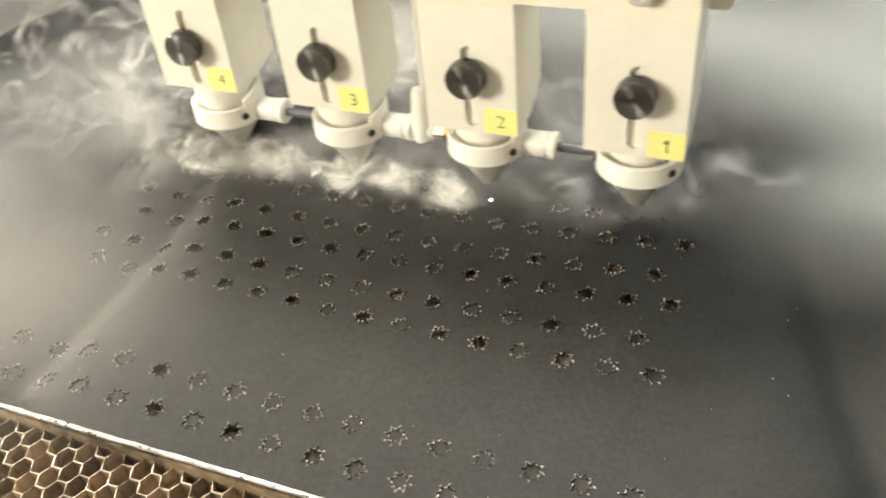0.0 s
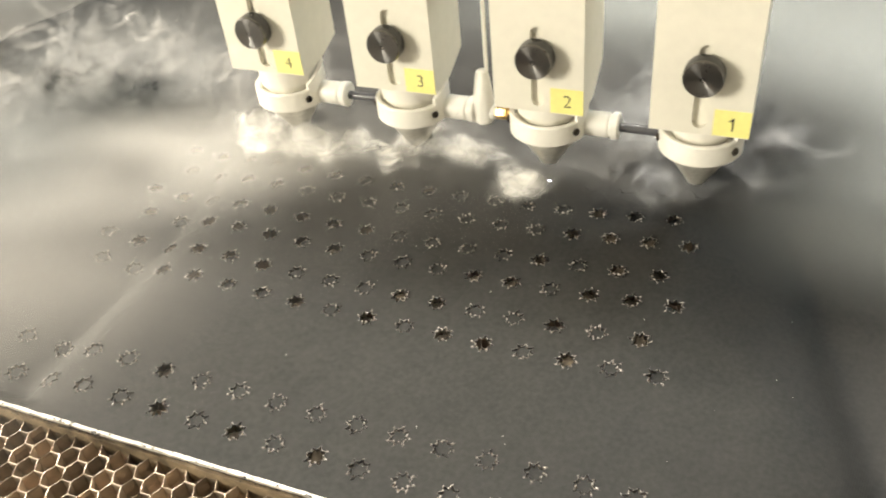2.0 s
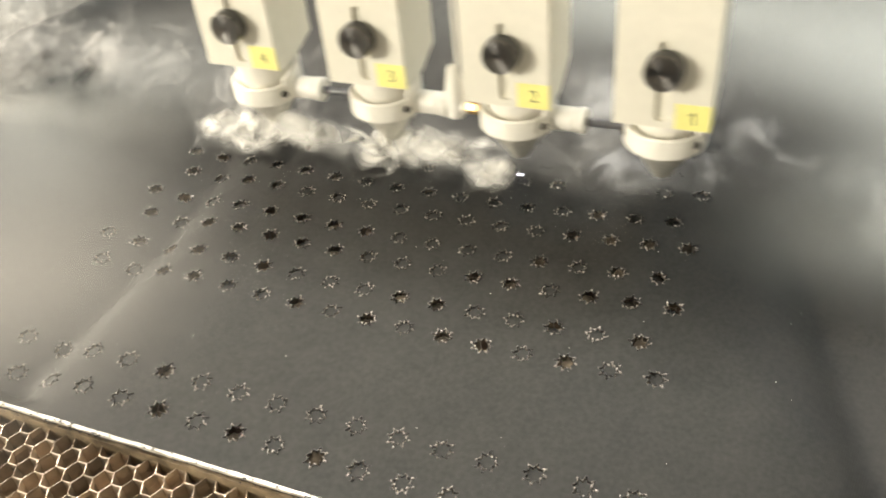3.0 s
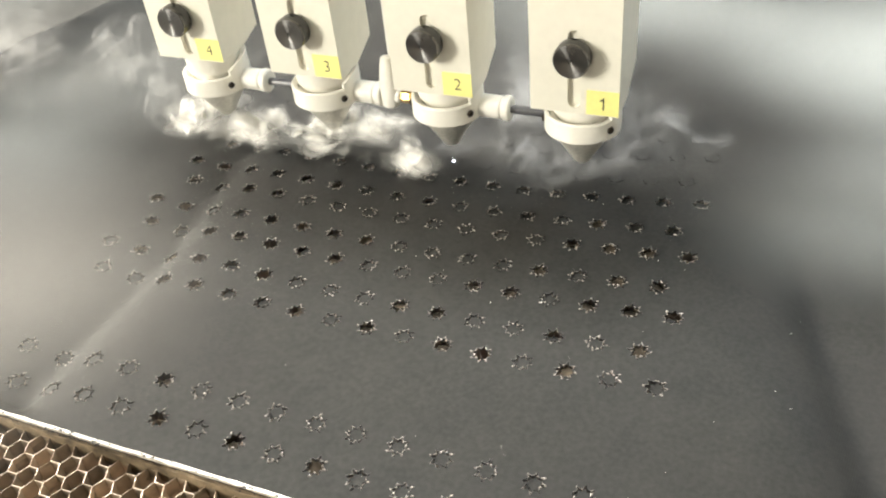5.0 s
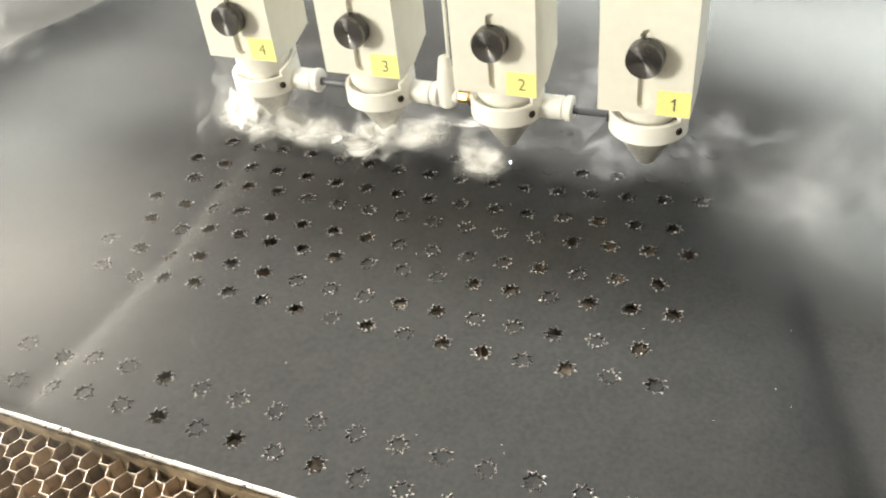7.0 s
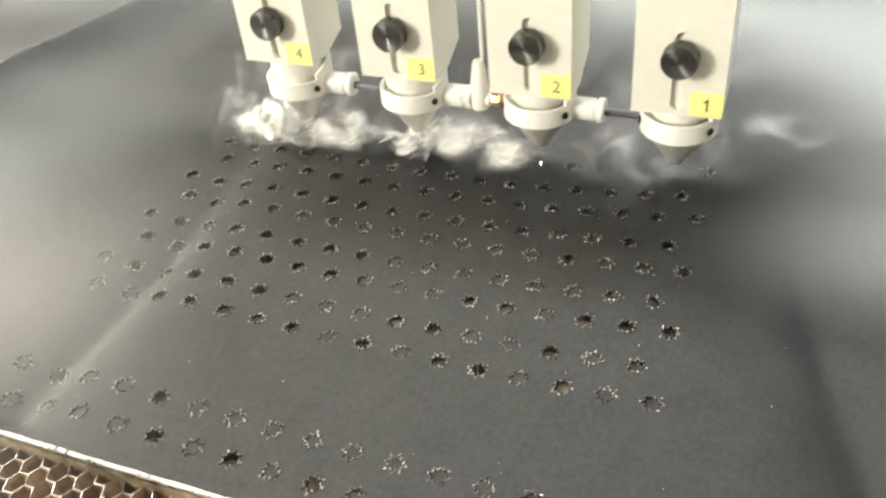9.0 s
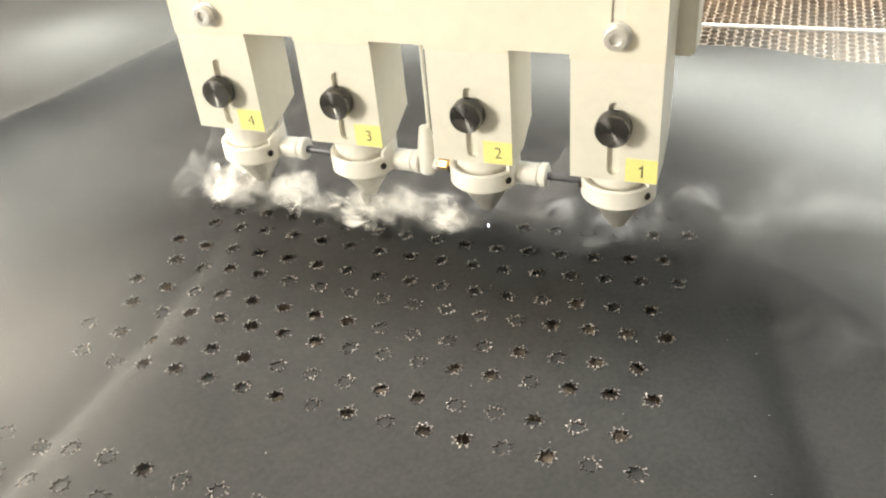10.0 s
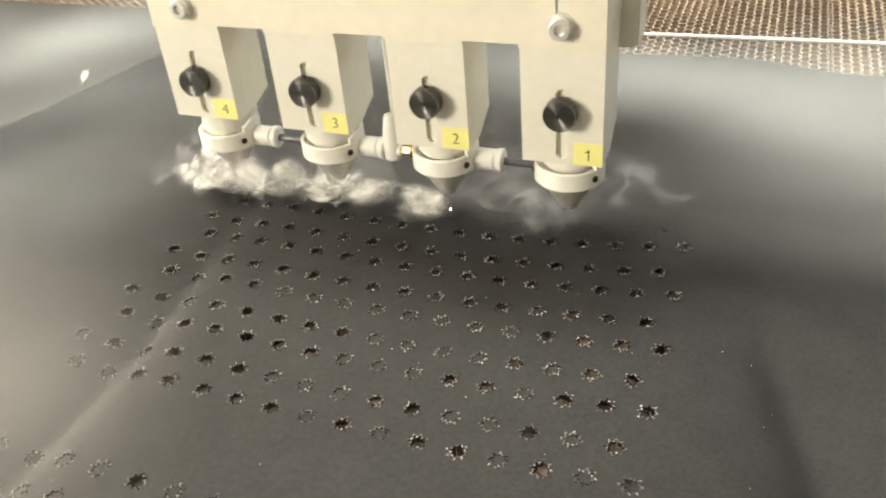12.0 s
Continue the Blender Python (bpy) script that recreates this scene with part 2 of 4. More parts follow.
# ---- building helpers ----
def link_mesh(name, bm, mats, smooth=False):
    me = bpy.data.meshes.new(name)
    bmesh.ops.recalc_face_normals(bm, faces=bm.faces[:])
    bm.to_mesh(me)
    bm.free()
    for mt in (mats if isinstance(mats, (tuple, list)) else (mats,)):
        me.materials.append(mt)
    if smooth:
        me.polygons.foreach_set("use_smooth", [True] * len(me.polygons))
        me.set_sharp_from_angle(angle=radians(35))
    return me


def part(name, bm, mats, parent, label="", smooth=True):
    ob = new(name, link_mesh(name, bm, mats, smooth))
    ob.parent = parent
    return tagged(ob, label)


def thing(name, label, category, group="", kind="", at=None):
    ob = new(name)
    ob.empty_display_size = 0.01
    if at is not None:
        ob.matrix_world = at
    return tagged(ob, label, category, group, kind)


def box(bm, x0, x1, y0, y1, z0, z1, bevel=0.0, seg=2):
    """A box in star pitches, added to bm, with rounded edges."""
    r = bmesh.ops.create_cube(bm, size=1)
    vs = r["verts"]
    for v in vs:
        v.co = Vector((x0 + (v.co.x + 0.5) * (x1 - x0), y0 + (v.co.y + 0.5) * (y1 - y0), z0 + (v.co.z + 0.5) * (z1 - z0))) * U
    if bevel:
        es = list({e for v in vs for e in v.link_edges})
        bmesh.ops.bevel(bm, geom=es, offset=bevel * U, segments=seg, affect="EDGES", clamp_overlap=True)
    return bm


def lathe(bm, profile, axis="Z", at=(0, 0, 0), steps=40):
    """Turn a profile of (radius, height) pairs, in star pitches, round an axis; ends closed."""
    rings = []
    for r, h in profile:
        ring = []
        for k in range(steps):
            a = 2 * math.pi * k / steps
            c, s = r * math.cos(a), r * math.sin(a)
            p = {"Z": (c, s, h), "Y": (c, h, s), "X": (h, c, s)}[axis]
            ring.append(bm.verts.new((Vector(p) + Vector(at)) * U))
        rings.append(ring)
    for a, b in zip(rings, rings[1:]):
        for k in range(steps):
            bm.faces.new((a[k], a[(k + 1) % steps], b[(k + 1) % steps], b[k]))
    bm.faces.new(rings[0])
    bm.faces.new(rings[-1])
    return bm


def prism(bm, outline, x0, x1):
    """Extrude an outline of (y, z) pairs from x0 to x1, in star pitches."""
    a = [bm.verts.new(Vector((x0, y, z)) * U) for y, z in outline]
    b = [bm.verts.new(Vector((x1, y, z)) * U) for y, z in outline]
    n = len(a)
    bm.faces.new(a)
    bm.faces.new(b)
    for k in range(n):
        bm.faces.new((a[k], a[(k + 1) % n], b[(k + 1) % n], b[k]))
    return bm


# ---- the cloth's shape ----
def smooth_step(a, b, v):
    k = min(max((v - a) / (b - a), 0.0), 1.0)
    return k * k * (3 - 2 * k)


def cloth_z(x, y):
    """Height of the cloth over its mean plane: valleys, ridges and slow waves."""
    z = 0.05 * noise.noise(Vector((x * 0.13, y * 0.13, 3.1))) + 0.025 * noise.noise(Vector((x * 0.4, y * 0.35, 7.7)))
    d = x + 13.95 + 0.08 * max(y - 1, 0)
    fade = 1 - 0.72 * smooth_step(0, 8, y)
    z += fade * (0.20 * math.exp(-(d / 3.5) ** 2) - (0.42 * math.exp(-d / 0.65) + 0.22 * math.exp(-d / 2.2) if d > 0 else 0.64 * math.exp(d / 2.8)))
    d = x + 27.3 - 0.15 * (y - 8) - 0.004 * (y - 8) ** 2
    z += (0.7 * math.exp(-abs(d) / (6.0 if d < 0 else 0.8)) + 0.16 * math.exp(-abs(d) / (0.9 if d < 0 else 0.5))) * smooth_step(2, 9, y)
    d = x - (4.1 - 0.29 * y)
    z -= 0.6 * (math.exp(d / 0.9) if d < 0 else math.exp(-d / 5.0)) * smooth_step(8, 3.5, y)
    d = y - 12.2 - 0.06 * x
    z += 0.10 * math.exp(-(d / 1.2) ** 2) * smooth_step(-14, -18, x)
    z *= smooth_step(-5.0, -4.4, y) * 0.8 + 0.2
    return z + 0.05


WARP_X = (0.061, 0.003, 0.007, -0.288, -0.060, 0.008, 0.192, 0.015, -0.040, -0.007, -0.192, 0.123, 0.177)
WARP_Y = (-0.037, -0.131, -0.072, 0.311, 0.191, -0.022, 0.076, 0.252, 0.151, 0.035, 0.181, -0.005, -0.110)


def warp(x, y):
    """The cloth has crept while it was cut: rows bend, and past the crease it is drawn together."""
    cx = max(min(x, 0.6), -16)
    a, b, h = (cx + 8) / 8, (max(min(y, 11), -4.1) - 3) / 6, max(0, -11 - cx) / 4
    terms = (1, a, b, a * a, a * b, b * b, a ** 3, a * a * b, a * b * b, b ** 3, h, h * b, h * h)
    k = smooth_step(-4.93, -4.3, y) * smooth_step(21, 12, y)
    return x + k * sum(p * q for p, q in zip(WARP_X, terms)), y + k * sum(p * q for p, q in zip(WARP_Y, terms))


def on_cloth(x, y, lift=0.0):
    wx, wy = warp(x, y)
    return Vector((wx, wy, cloth_z(wx, wy) + lift)) * U


# rows of stars: centre y, offset of the columns, which lie open (x) and which still hold their piece (o)
STAR_ROWS = [(-4.02, -0.27, "ooooooxoxoxooooo"), (-3.02, 0.2, "oooooooooooxoooo")]
OPEN = ("xoxoxxoxoxxxxxoo", "xoxooxxoooxxxxxo", "xxxoxxoooxxxxxox", "xxoxooooxxxxxoxx", "xxxxooooooooxxox",
        "xxxooooxooxxxxxx", "oxxxooooooxxxxox", "xxooooooooxxxxox", "xxxxooooooooooxo", "xxoooxoooxooxxox")
for r, text in enumerate(OPEN):
    STAR_ROWS.append((1.089 * r - 0.109 * (r % 2), -0.535 * (r % 2), text))
STAR_R, STAR_IN = 0.24, 0.158


def star_outline(scale=1.0):
    return [((STAR_R if k % 2 == 0 else STAR_IN) * scale * math.cos(math.pi * k / 8),
             (STAR_R if k % 2 == 0 else STAR_IN) * scale * math.sin(math.pi * k / 8)) for k in range(16)]


RING = [(0.5, 0), (0.5, 0.5), (0.5, 1), (0.25, 1), (0, 1), (-0.25, 1), (-0.5, 1), (-0.5, 0.5), (-0.5, 0), (-0.5, -0.5), (-0.5, -1), (-0.25, -1), (0, -1), (0.25, -1), (0.5, -1), (0.5, -0.5)]
THICK = 0.045
CUT_STARS = [(row, k) for row in range(len(STAR_ROWS)) for k in range(16)]


def move_time(n):
    return 0.56 + 0.82 * n


def last_move(row, k):
    """The number of the head's move that ends the cutting of a star."""
    r, c = row - 2, k % 4
    return {5: 1 - c, 6: 2 + c, 7: 9 - c, 8: 10 + c, 9: 17 - c}.get(r, -9)


def cut_time(row, k):
    return move_time(last_move(row, k))


def head_centre(n):
    """Where the first nozzle stands until its move number n: row and column of the star that it cuts."""
    r, c = (5, 1 - n) if n < 2 else (6, n - 2) if n < 6 else (7, 9 - n) if n < 10 else (8, n - 10) if n < 14 else (9, 17 - n)
    return -0.5 * (r % 2) - c, 1.089 * r - 0.109 * (r % 2)


def head_place(t):
    """The first nozzle's place on the cloth: it steps from star to star and runs once round each."""
    for ts, hx, hy in HEAD_SEEN:
        if abs(ts - t) < 0.005:
            return hx, hy
    n = math.ceil((t - 0.56 + 0.06) / 0.82)
    tau = t - move_time(n - 1)
    a = radians(40 - 360 * min(max(tau, 0), 0.76) / 0.8)
    cx, cy = head_centre(n)
    x, y = cx - 0.1 + 0.18 * math.cos(a), cy + 0.02 + 0.18 * math.sin(a)
    if tau < 0.06:
        px, py = head_centre(n - 1)
        k = (tau + 0.06) / 0.12
        x, y = px - 0.1 + (x - px + 0.1) * k, py + 0.15 + (y - py - 0.15) * k
    return x, y


HEAD_ROWS = sorted({round(0.1 * k, 2) for k in range(121)} | {h[0] for h in HEAD_SEEN})


# ---- structure: room and bed ----
def room():
    x0, x1, y0, y1, z0, z1 = -3.2, 2.8, -2.6, 3.6, -0.85, 2.2
    for name, b in (("floor", (x0, x1, y0, y1, z0 - 0.1, z0)), ("ceiling", (x0, x1, y0, y1, z1, z1 + 0.1)),
                    ("wall_north", (x0, x1, y1, y1 + 0.1, z0, z1)),
                    ("wall_east", (x1, x1 + 0.1, y0, y1, z0, z1))):
        bm = bmesh.new()
        box(bm, *(v / U for v in b))
        ob = new(name, link_mesh(name, bm, FLOOR if name == "floor" else WALL))
        tagged(ob, "plain workshop " + name.split("_")[0], name.split("_")[0], kind="structure")


def window_wall(wall_name, window_name, half, wx0, wx1, wz0, wz1, at):
    """A wall with an opening, and the added, unseen window in it: frame, sill side and pane. Built along x, then turned
    into its place.
    """
    z0, z1 = -0.85 / U, 2.2 / U
    wx0, wx1, wz0, wz1 = wx0 / U, wx1 / U, wz0 / U, wz1 / U
    bm = bmesh.new()
    plate_with_holes(bm, [(-half / U, z0), (half / U, z0), (half / U, z1), (-half / U, z1)], [[(wx0, wz0), (wx1, wz0), (wx1, wz1), (wx0, wz1)]], -0.1 / U, 0)
    wall = tagged(new(wall_name, link_mesh(wall_name, bm, WALL)), "plain workshop wall with an added window", "wall", kind="structure")
    wall.matrix_world = at
    win = thing(window_name, "added unseen window in a pale frame", "window", kind="structure", at=at)
    for b in ((wx0, wx0 + 3, wz0, wz1), (wx1 - 3, wx1, wz0, wz1), (wx0 + 3, wx1 - 3, wz0, wz0 + 3), (wx0 + 3, wx1 - 3, wz1 - 3, wz1)):
        bm = bmesh.new()
        box(bm, b[0], b[1], -0.06 / U, -0.02 / U, b[2], b[3], 0.3)
        part("window_frame", bm, WALL, win)
    bm = bmesh.new()
    box(bm, wx0 + 3, wx1 - 3, -0.045 / U, -0.04 / U, wz0 + 3, wz1 - 3)
    part("pane", bm, GLASS, win)


# housing and diffuser built round an added lamp, out of view
def ceiling_light(x, y, z, sx, sy, rz=0):
    lamp = thing("ceiling_light", "added unseen ceiling light with a flat diffuser", "lamp", "ceiling lights", at=pose(x, y, z, 0, 0, rz))
    bm = bmesh.new()
    box(bm, -sx / 2 / U - 1.2, sx / 2 / U + 1.2, -sy / 2 / U - 1.2, sy / 2 / U + 1.2, 1, 5, 0.3)
    part("housing", bm, WALL, lamp)
    bm = bmesh.new()
    box(bm, -sx / 2 / U, sx / 2 / U, -sy / 2 / U, sy / 2 / U, 0.3, 1)
    part("diffuser", bm, DIFFUSER, lamp)


HEX_A, HEX_H, BED_Z = 0.25, 0.26, -0.30


def honeycomb(name, x0, x1, y0, y1, label, parent=None, sag=False, pieces=None, rim=0.035):
    """Foil cells, each with its rim and its walls going down to the tray; under the cloth the foil has sagged where the cloth does."""
    verts, faces, mats, single = [], [], [], []
    rng = random.Random(4)
    rows = int((y1 - y0) / HEX_H)
    cols = int((x1 - x0) / (3 * HEX_A))
    corner = [(HEX_A, 0), (HEX_A / 2, HEX_H), (-HEX_A / 2, HEX_H), (-HEX_A, 0), (-HEX_A / 2, -HEX_H), (HEX_A / 2, -HEX_H)]

    def bent(x, y):
        return (x + 0.015 * noise.noise(Vector((x * 1.3, y * 1.3, 0.5))), y + 0.015 * noise.noise(Vector((x * 1.3, y * 1.3, 9.5))))

    for j in range(rows):
        for i in range(cols):
            cx, cy = x0 + (3 * i + 1.5 * (j % 2)) * HEX_A, y0 + j * HEX_H
            b = len(verts)
            if pieces and pieces[0] < cx < pieces[1] and pieces[2] < cy < pieces[3]:
                single.append((cx, cy))
                continue
            top = min(-0.13, cloth_z(cx, cy) - 0.14) if sag else BED_Z
            lean = (rng.uniform(-0.02, 0.02), rng.uniform(-0.02, 0.02))
            for px, py in corner:
                verts.append((*bent(cx + px, cy + py), top))
            for px, py in corner:
                ix, iy = bent(cx + px, cy + py)
                verts.append((ix - px * rim, iy - py * rim, top + 0.004))
            for px, py in corner:
                ix, iy = bent(cx + px, cy + py)
                verts.append((ix - px * 0.02 + lean[0], iy - py * 0.02 + lean[1], BED_Z - 0.62))
            for k in range(6):
                n = (k + 1) % 6
                faces.append((b + k, b + n, b + 6 + n, b + 6 + k))
                mats.append(0)
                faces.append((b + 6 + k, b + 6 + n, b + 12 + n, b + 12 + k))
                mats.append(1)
    me = bpy.data.meshes.new(name)
    me.from_pydata([(x * U, y * U, z * U) for x, y, z in verts], [], faces)
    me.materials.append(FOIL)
    me.materials.append(SOOT_SHADE)
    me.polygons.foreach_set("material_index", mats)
    ob = new(name, me)
    ob.parent = parent
    tagged(ob, label, kind="stuff")
    shapes = [cell_mesh(corner, rng) for _ in range(12)] if single else []
    for cx, cy in single:
        cell = new("honeycomb_cell", rng.choice(shapes))
        cell.parent = parent
        cell.location = (cx * U, cy * U, BED_Z * U)
        tagged(cell)


def cell_mesh(corner, rng):
    """One foil cell: a thin rim, slightly dented, and its leaning walls."""
    lean = (rng.uniform(-0.025, 0.025), rng.uniform(-0.025, 0.025))
    dent = [(rng.uniform(-0.006, 0.006), rng.uniform(-0.006, 0.006)) for _ in corner]
    verts = [(x, y, 0) for x, y in corner]
    verts += [(x * 0.965 + dx, y * 0.965 + dy, 0.004) for (x, y), (dx, dy) in zip(corner, dent)]
    verts += [(x * 0.98 + lean[0] + dx, y * 0.98 + lean[1] + dy, -0.3) for (x, y), (dx, dy) in zip(corner, dent)]
    verts += [(x * 0.98 - lean[0], y * 0.98 - lean[1], -0.62) for x, y in corner]
    me = bpy.data.meshes.new("honeycomb_cell")
    me.from_pydata([(x * U, y * U, z * U) for x, y, z in verts], [],
                   [(r + k, r + (k + 1) % 6, r + 6 + (k + 1) % 6, r + 6 + k) for r in (0, 6, 12) for k in range(6)])
    me.materials.append(FOIL)
    # walls take the stained colour that also holds the depth shade
    me.materials.append(SOOT_SHADE)
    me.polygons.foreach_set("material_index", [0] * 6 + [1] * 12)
    return me


def ragged_bar(x0, x1, y0, y1, z0, z1, seed, rough):
    """A long bar along x whose edges wander and are nicked."""
    bm = bmesh.new()
    n = int((x1 - x0) / 0.12)
    rings = []
    for k in range(n + 1):
        x = x0 + (x1 - x0) * k / n
        ring = []
        for j, (y, z) in enumerate(((y0, z0), (y0, z1), (y1, z1), (y1, z0))):
            q = Vector((x * 1.7, j * 7.3, seed))
            w = Vector((x * 6.1, j * 3.3, seed + 9))
            ring.append(bm.verts.new(Vector((x, y + rough * (noise.noise(q) + 0.8 * noise.noise(w)), z + 0.7 * rough * (noise.noise(q + Vector((0, 0, 4))) + 0.8 * noise.noise(w + Vector((0, 0, 4)))))) * U))
        rings.append(ring)
    for a, b in zip(rings, rings[1:]):
        for j in range(4):
            bm.faces.new((a[j], a[(j + 1) % 4], b[(j + 1) % 4], b[j]))
    bm.faces.new(rings[0])
    bm.faces.new(rings[-1])
    return bm


def bed():
    table = thing("cutting_bed", "laser cutting bed of sooty aluminium honeycomb panels", "cutting table", kind="structure")
    bm = bmesh.new()
    box(bm, -70, 60, -22, 60, BED_Z - 1.1, BED_Z - 0.66)
    part("tray", bm, TRAY, table, "soot-stained tray under the honeycomb", False)
    bm = bmesh.new()
    box(bm, -70, 60, -22, 60, -40, BED_Z - 1.12)
    part("bed_frame", bm, FRAME, table, "", False)
    honeycomb("honeycomb_front", -24, 4, -10.5, -4.55, "brown-stained honeycomb with bright foil rims", table, pieces=(-15.6, -5.4, -7.4, -4.5))
    honeycomb("honeycomb_middle", -17, 2.4, -4.2, 11.4, "honeycomb under the cloth", table, True)
    honeycomb("honeycomb_far", -45.33, 4.2, 23.2, 42, "far honeycomb panel", table, rim=0.075)
    honeycomb("honeycomb_side", 4.32, 18, 23.2, 42, "far honeycomb panel beside a joint", table, rim=0.075)
    bm = ragged_bar(-40, 30, -5.0, -4.93, -0.02, 0.055, 3, 0.016)
    part("edge_strip", bm, STRIP, table, "bright aluminium strip along the cloth")
    # a dark bar fills the recess and stands for the shade in it
    bm = ragged_bar(-40, 30, -4.985, -4.93, -0.12, -0.036, 5, 0.01)
    part("edge_gap", bm, TRAY, table, "dark bar for the shade between the two strips")
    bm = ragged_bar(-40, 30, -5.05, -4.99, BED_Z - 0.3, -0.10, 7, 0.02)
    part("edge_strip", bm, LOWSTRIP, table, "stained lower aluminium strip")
    rng = random.Random(17)
    bm = bmesh.new()
    for _ in range(260):
        x, r = rng.uniform(-16, 0), rng.uniform(0.008, 0.03)
        lump = bmesh.ops.create_icosphere(bm, subdivisions=1, radius=r * U)
        at = Vector((x, -4.985 + rng.gauss(0, 0.03), rng.choice((0.058, -0.06, -0.10)))) * U
        for v in lump["verts"]:
            v.co = Vector((v.co.x * rng.uniform(1, 3), v.co.y * rng.uniform(0.8, 1.2), v.co.z * 0.5)) + at
    tagged(part("tar_flecks", bm, CHAR, table, "dark burnt flecks along the strip"), kind="stuff")
    bm = bmesh.new()
    box(bm, -46, 30, -0.13, 0.13, BED_Z, BED_Z + 0.12, 0.03)
    strip = part("edge_strip", bm, BAR, table, "bright aluminium strip across the far honeycomb")
    strip.matrix_basis = pose(0, 27.5 * U, 0, 0, 0, 2.0)


# ---- the cloth ----
def cloth():
    star_y = [s[0] for s in STAR_ROWS]
    lines = [-4.93, -4.53, -3.51, -2.51, -1.5, -0.545]
    lines += [(star_y[i] + star_y[i + 1]) / 2 for i in range(2, 11)] + [star_y[11] + 0.55]
    while lines[-1] < 24.0:
        lines.append(lines[-1] + 1.1)
    lines[-1] = 24.2
    verts, faces, mats, index = [], [], [], {}

    def vert(x, y, lift=0.0):
        key = (round(x, 3), round(y, 3), round(lift, 3))
        if key not in index:
            index[key] = len(verts)
            p = on_cloth(x, y, lift)
            if y > 23.5:
                p.y += 0.25 * U * noise.noise(Vector((x * 0.25, 1.5, 0))) - 0.20 * U * (x - 1 if x > 1 else 0) + (0.062 * U * (-x - 4) if x < -4 else 0)
            verts.append(p)
        return index[key]

    for lo, hi in zip(lines, lines[1:]):
        row = next((i for i, s in enumerate(STAR_ROWS) if lo < s[0] < hi), None)
        off = 0.0 if row is None else round(STAR_ROWS[row][1] * 4) / 4
        mid, half = (lo + hi) / 2, (hi - lo) / 2
        for c in range(-66, 32):
            cx = c + off
            k = -c
            if row is not None and 0 <= k < 16:
                sx, sy = STAR_ROWS[row][1] - k, STAR_ROWS[row][0]
                outer = [vert(cx + px, mid + py * half) for px, py in RING]
                inner = [vert(sx + px, sy + py) for px, py in star_outline()]
                under = [vert(sx + px, sy + py, -THICK) for px, py in star_outline()]
                for q in range(16):
                    n = (q + 1) % 16
                    faces.append((outer[q], outer[n], inner[n], inner[q]))
                    mats.append(0)
                    faces.append((inner[q], inner[n], under[n], under[q]))
                    mats.append(1)
            else:
                g = [[vert(cx - 0.5 + 0.25 * i, lo + (hi - lo) * j / 4) for i in range(5)] for j in range(5)]
                for j in range(4):
                    for i in range(4):
                        faces.append((g[j][i], g[j][i + 1], g[j + 1][i + 1], g[j + 1][i]))
                        mats.append(0)
    me = bpy.data.meshes.new("cloth")
    me.from_pydata(verts, [], faces)
    me.materials.append(CLOTH)
    me.materials.append(CHAR)
    me.polygons.foreach_set("material_index", mats)
    me.polygons.foreach_set("use_smooth", [True] * len(me.polygons))
    me.set_sharp_from_angle(angle=radians(50))
    ob = tagged(new("cloth", me), "charcoal twill cloth on the bed, cut with rows of small stars", "cloth")
    # melted rims: those of the stars already cut lie in one piece, those still to be cut swell up one by one
    rng = random.Random(11)
    shape = bead_mesh([(row, k) for row, k in CUT_STARS if cut_time(row, k) < 0], rng, lambda x, y, lift: on_cloth(x, y, lift) / U)
    rim = new("melted_rim", shape)
    rim.parent = ob
    tagged(rim, "shiny melted beads round the cut stars", kind="stuff")
    shapes = [bead_mesh([None], rng, lambda x, y, lift: Vector((x, y, lift))) for _ in range(8)]
    for row, k in CUT_STARS:
        t = cut_time(row, k)
        if 0 <= t < 11.9:
            rim = new("melted_rim", shapes[(5 * row + 3 * k) % 8])
            rim.parent = ob
            tagged(rim)
            sx, sy = STAR_ROWS[row][1] - k, STAR_ROWS[row][0]
            up = cloth_pose(sx, sy, 0)
            RIMS.append((rim, t, cloth_pose(sx, sy, -0.07), up))
            rim.matrix_basis = up


RIMS = []


def cloth_pose(x, y, lift):
    """A pose that lies flat on the cloth, a little over or under it."""
    p, e = on_cloth(x, y) / U, 0.1
    gx = (cloth_z(p.x + e, p.y) - cloth_z(p.x - e, p.y)) / (2 * e)
    gy = (cloth_z(p.x, p.y + e) - cloth_z(p.x, p.y - e)) / (2 * e)
    return pose(p.x * U, p.y * U, (p.z + lift) * U, math.degrees(math.atan(gy)), -math.degrees(math.atan(gx)), 0)


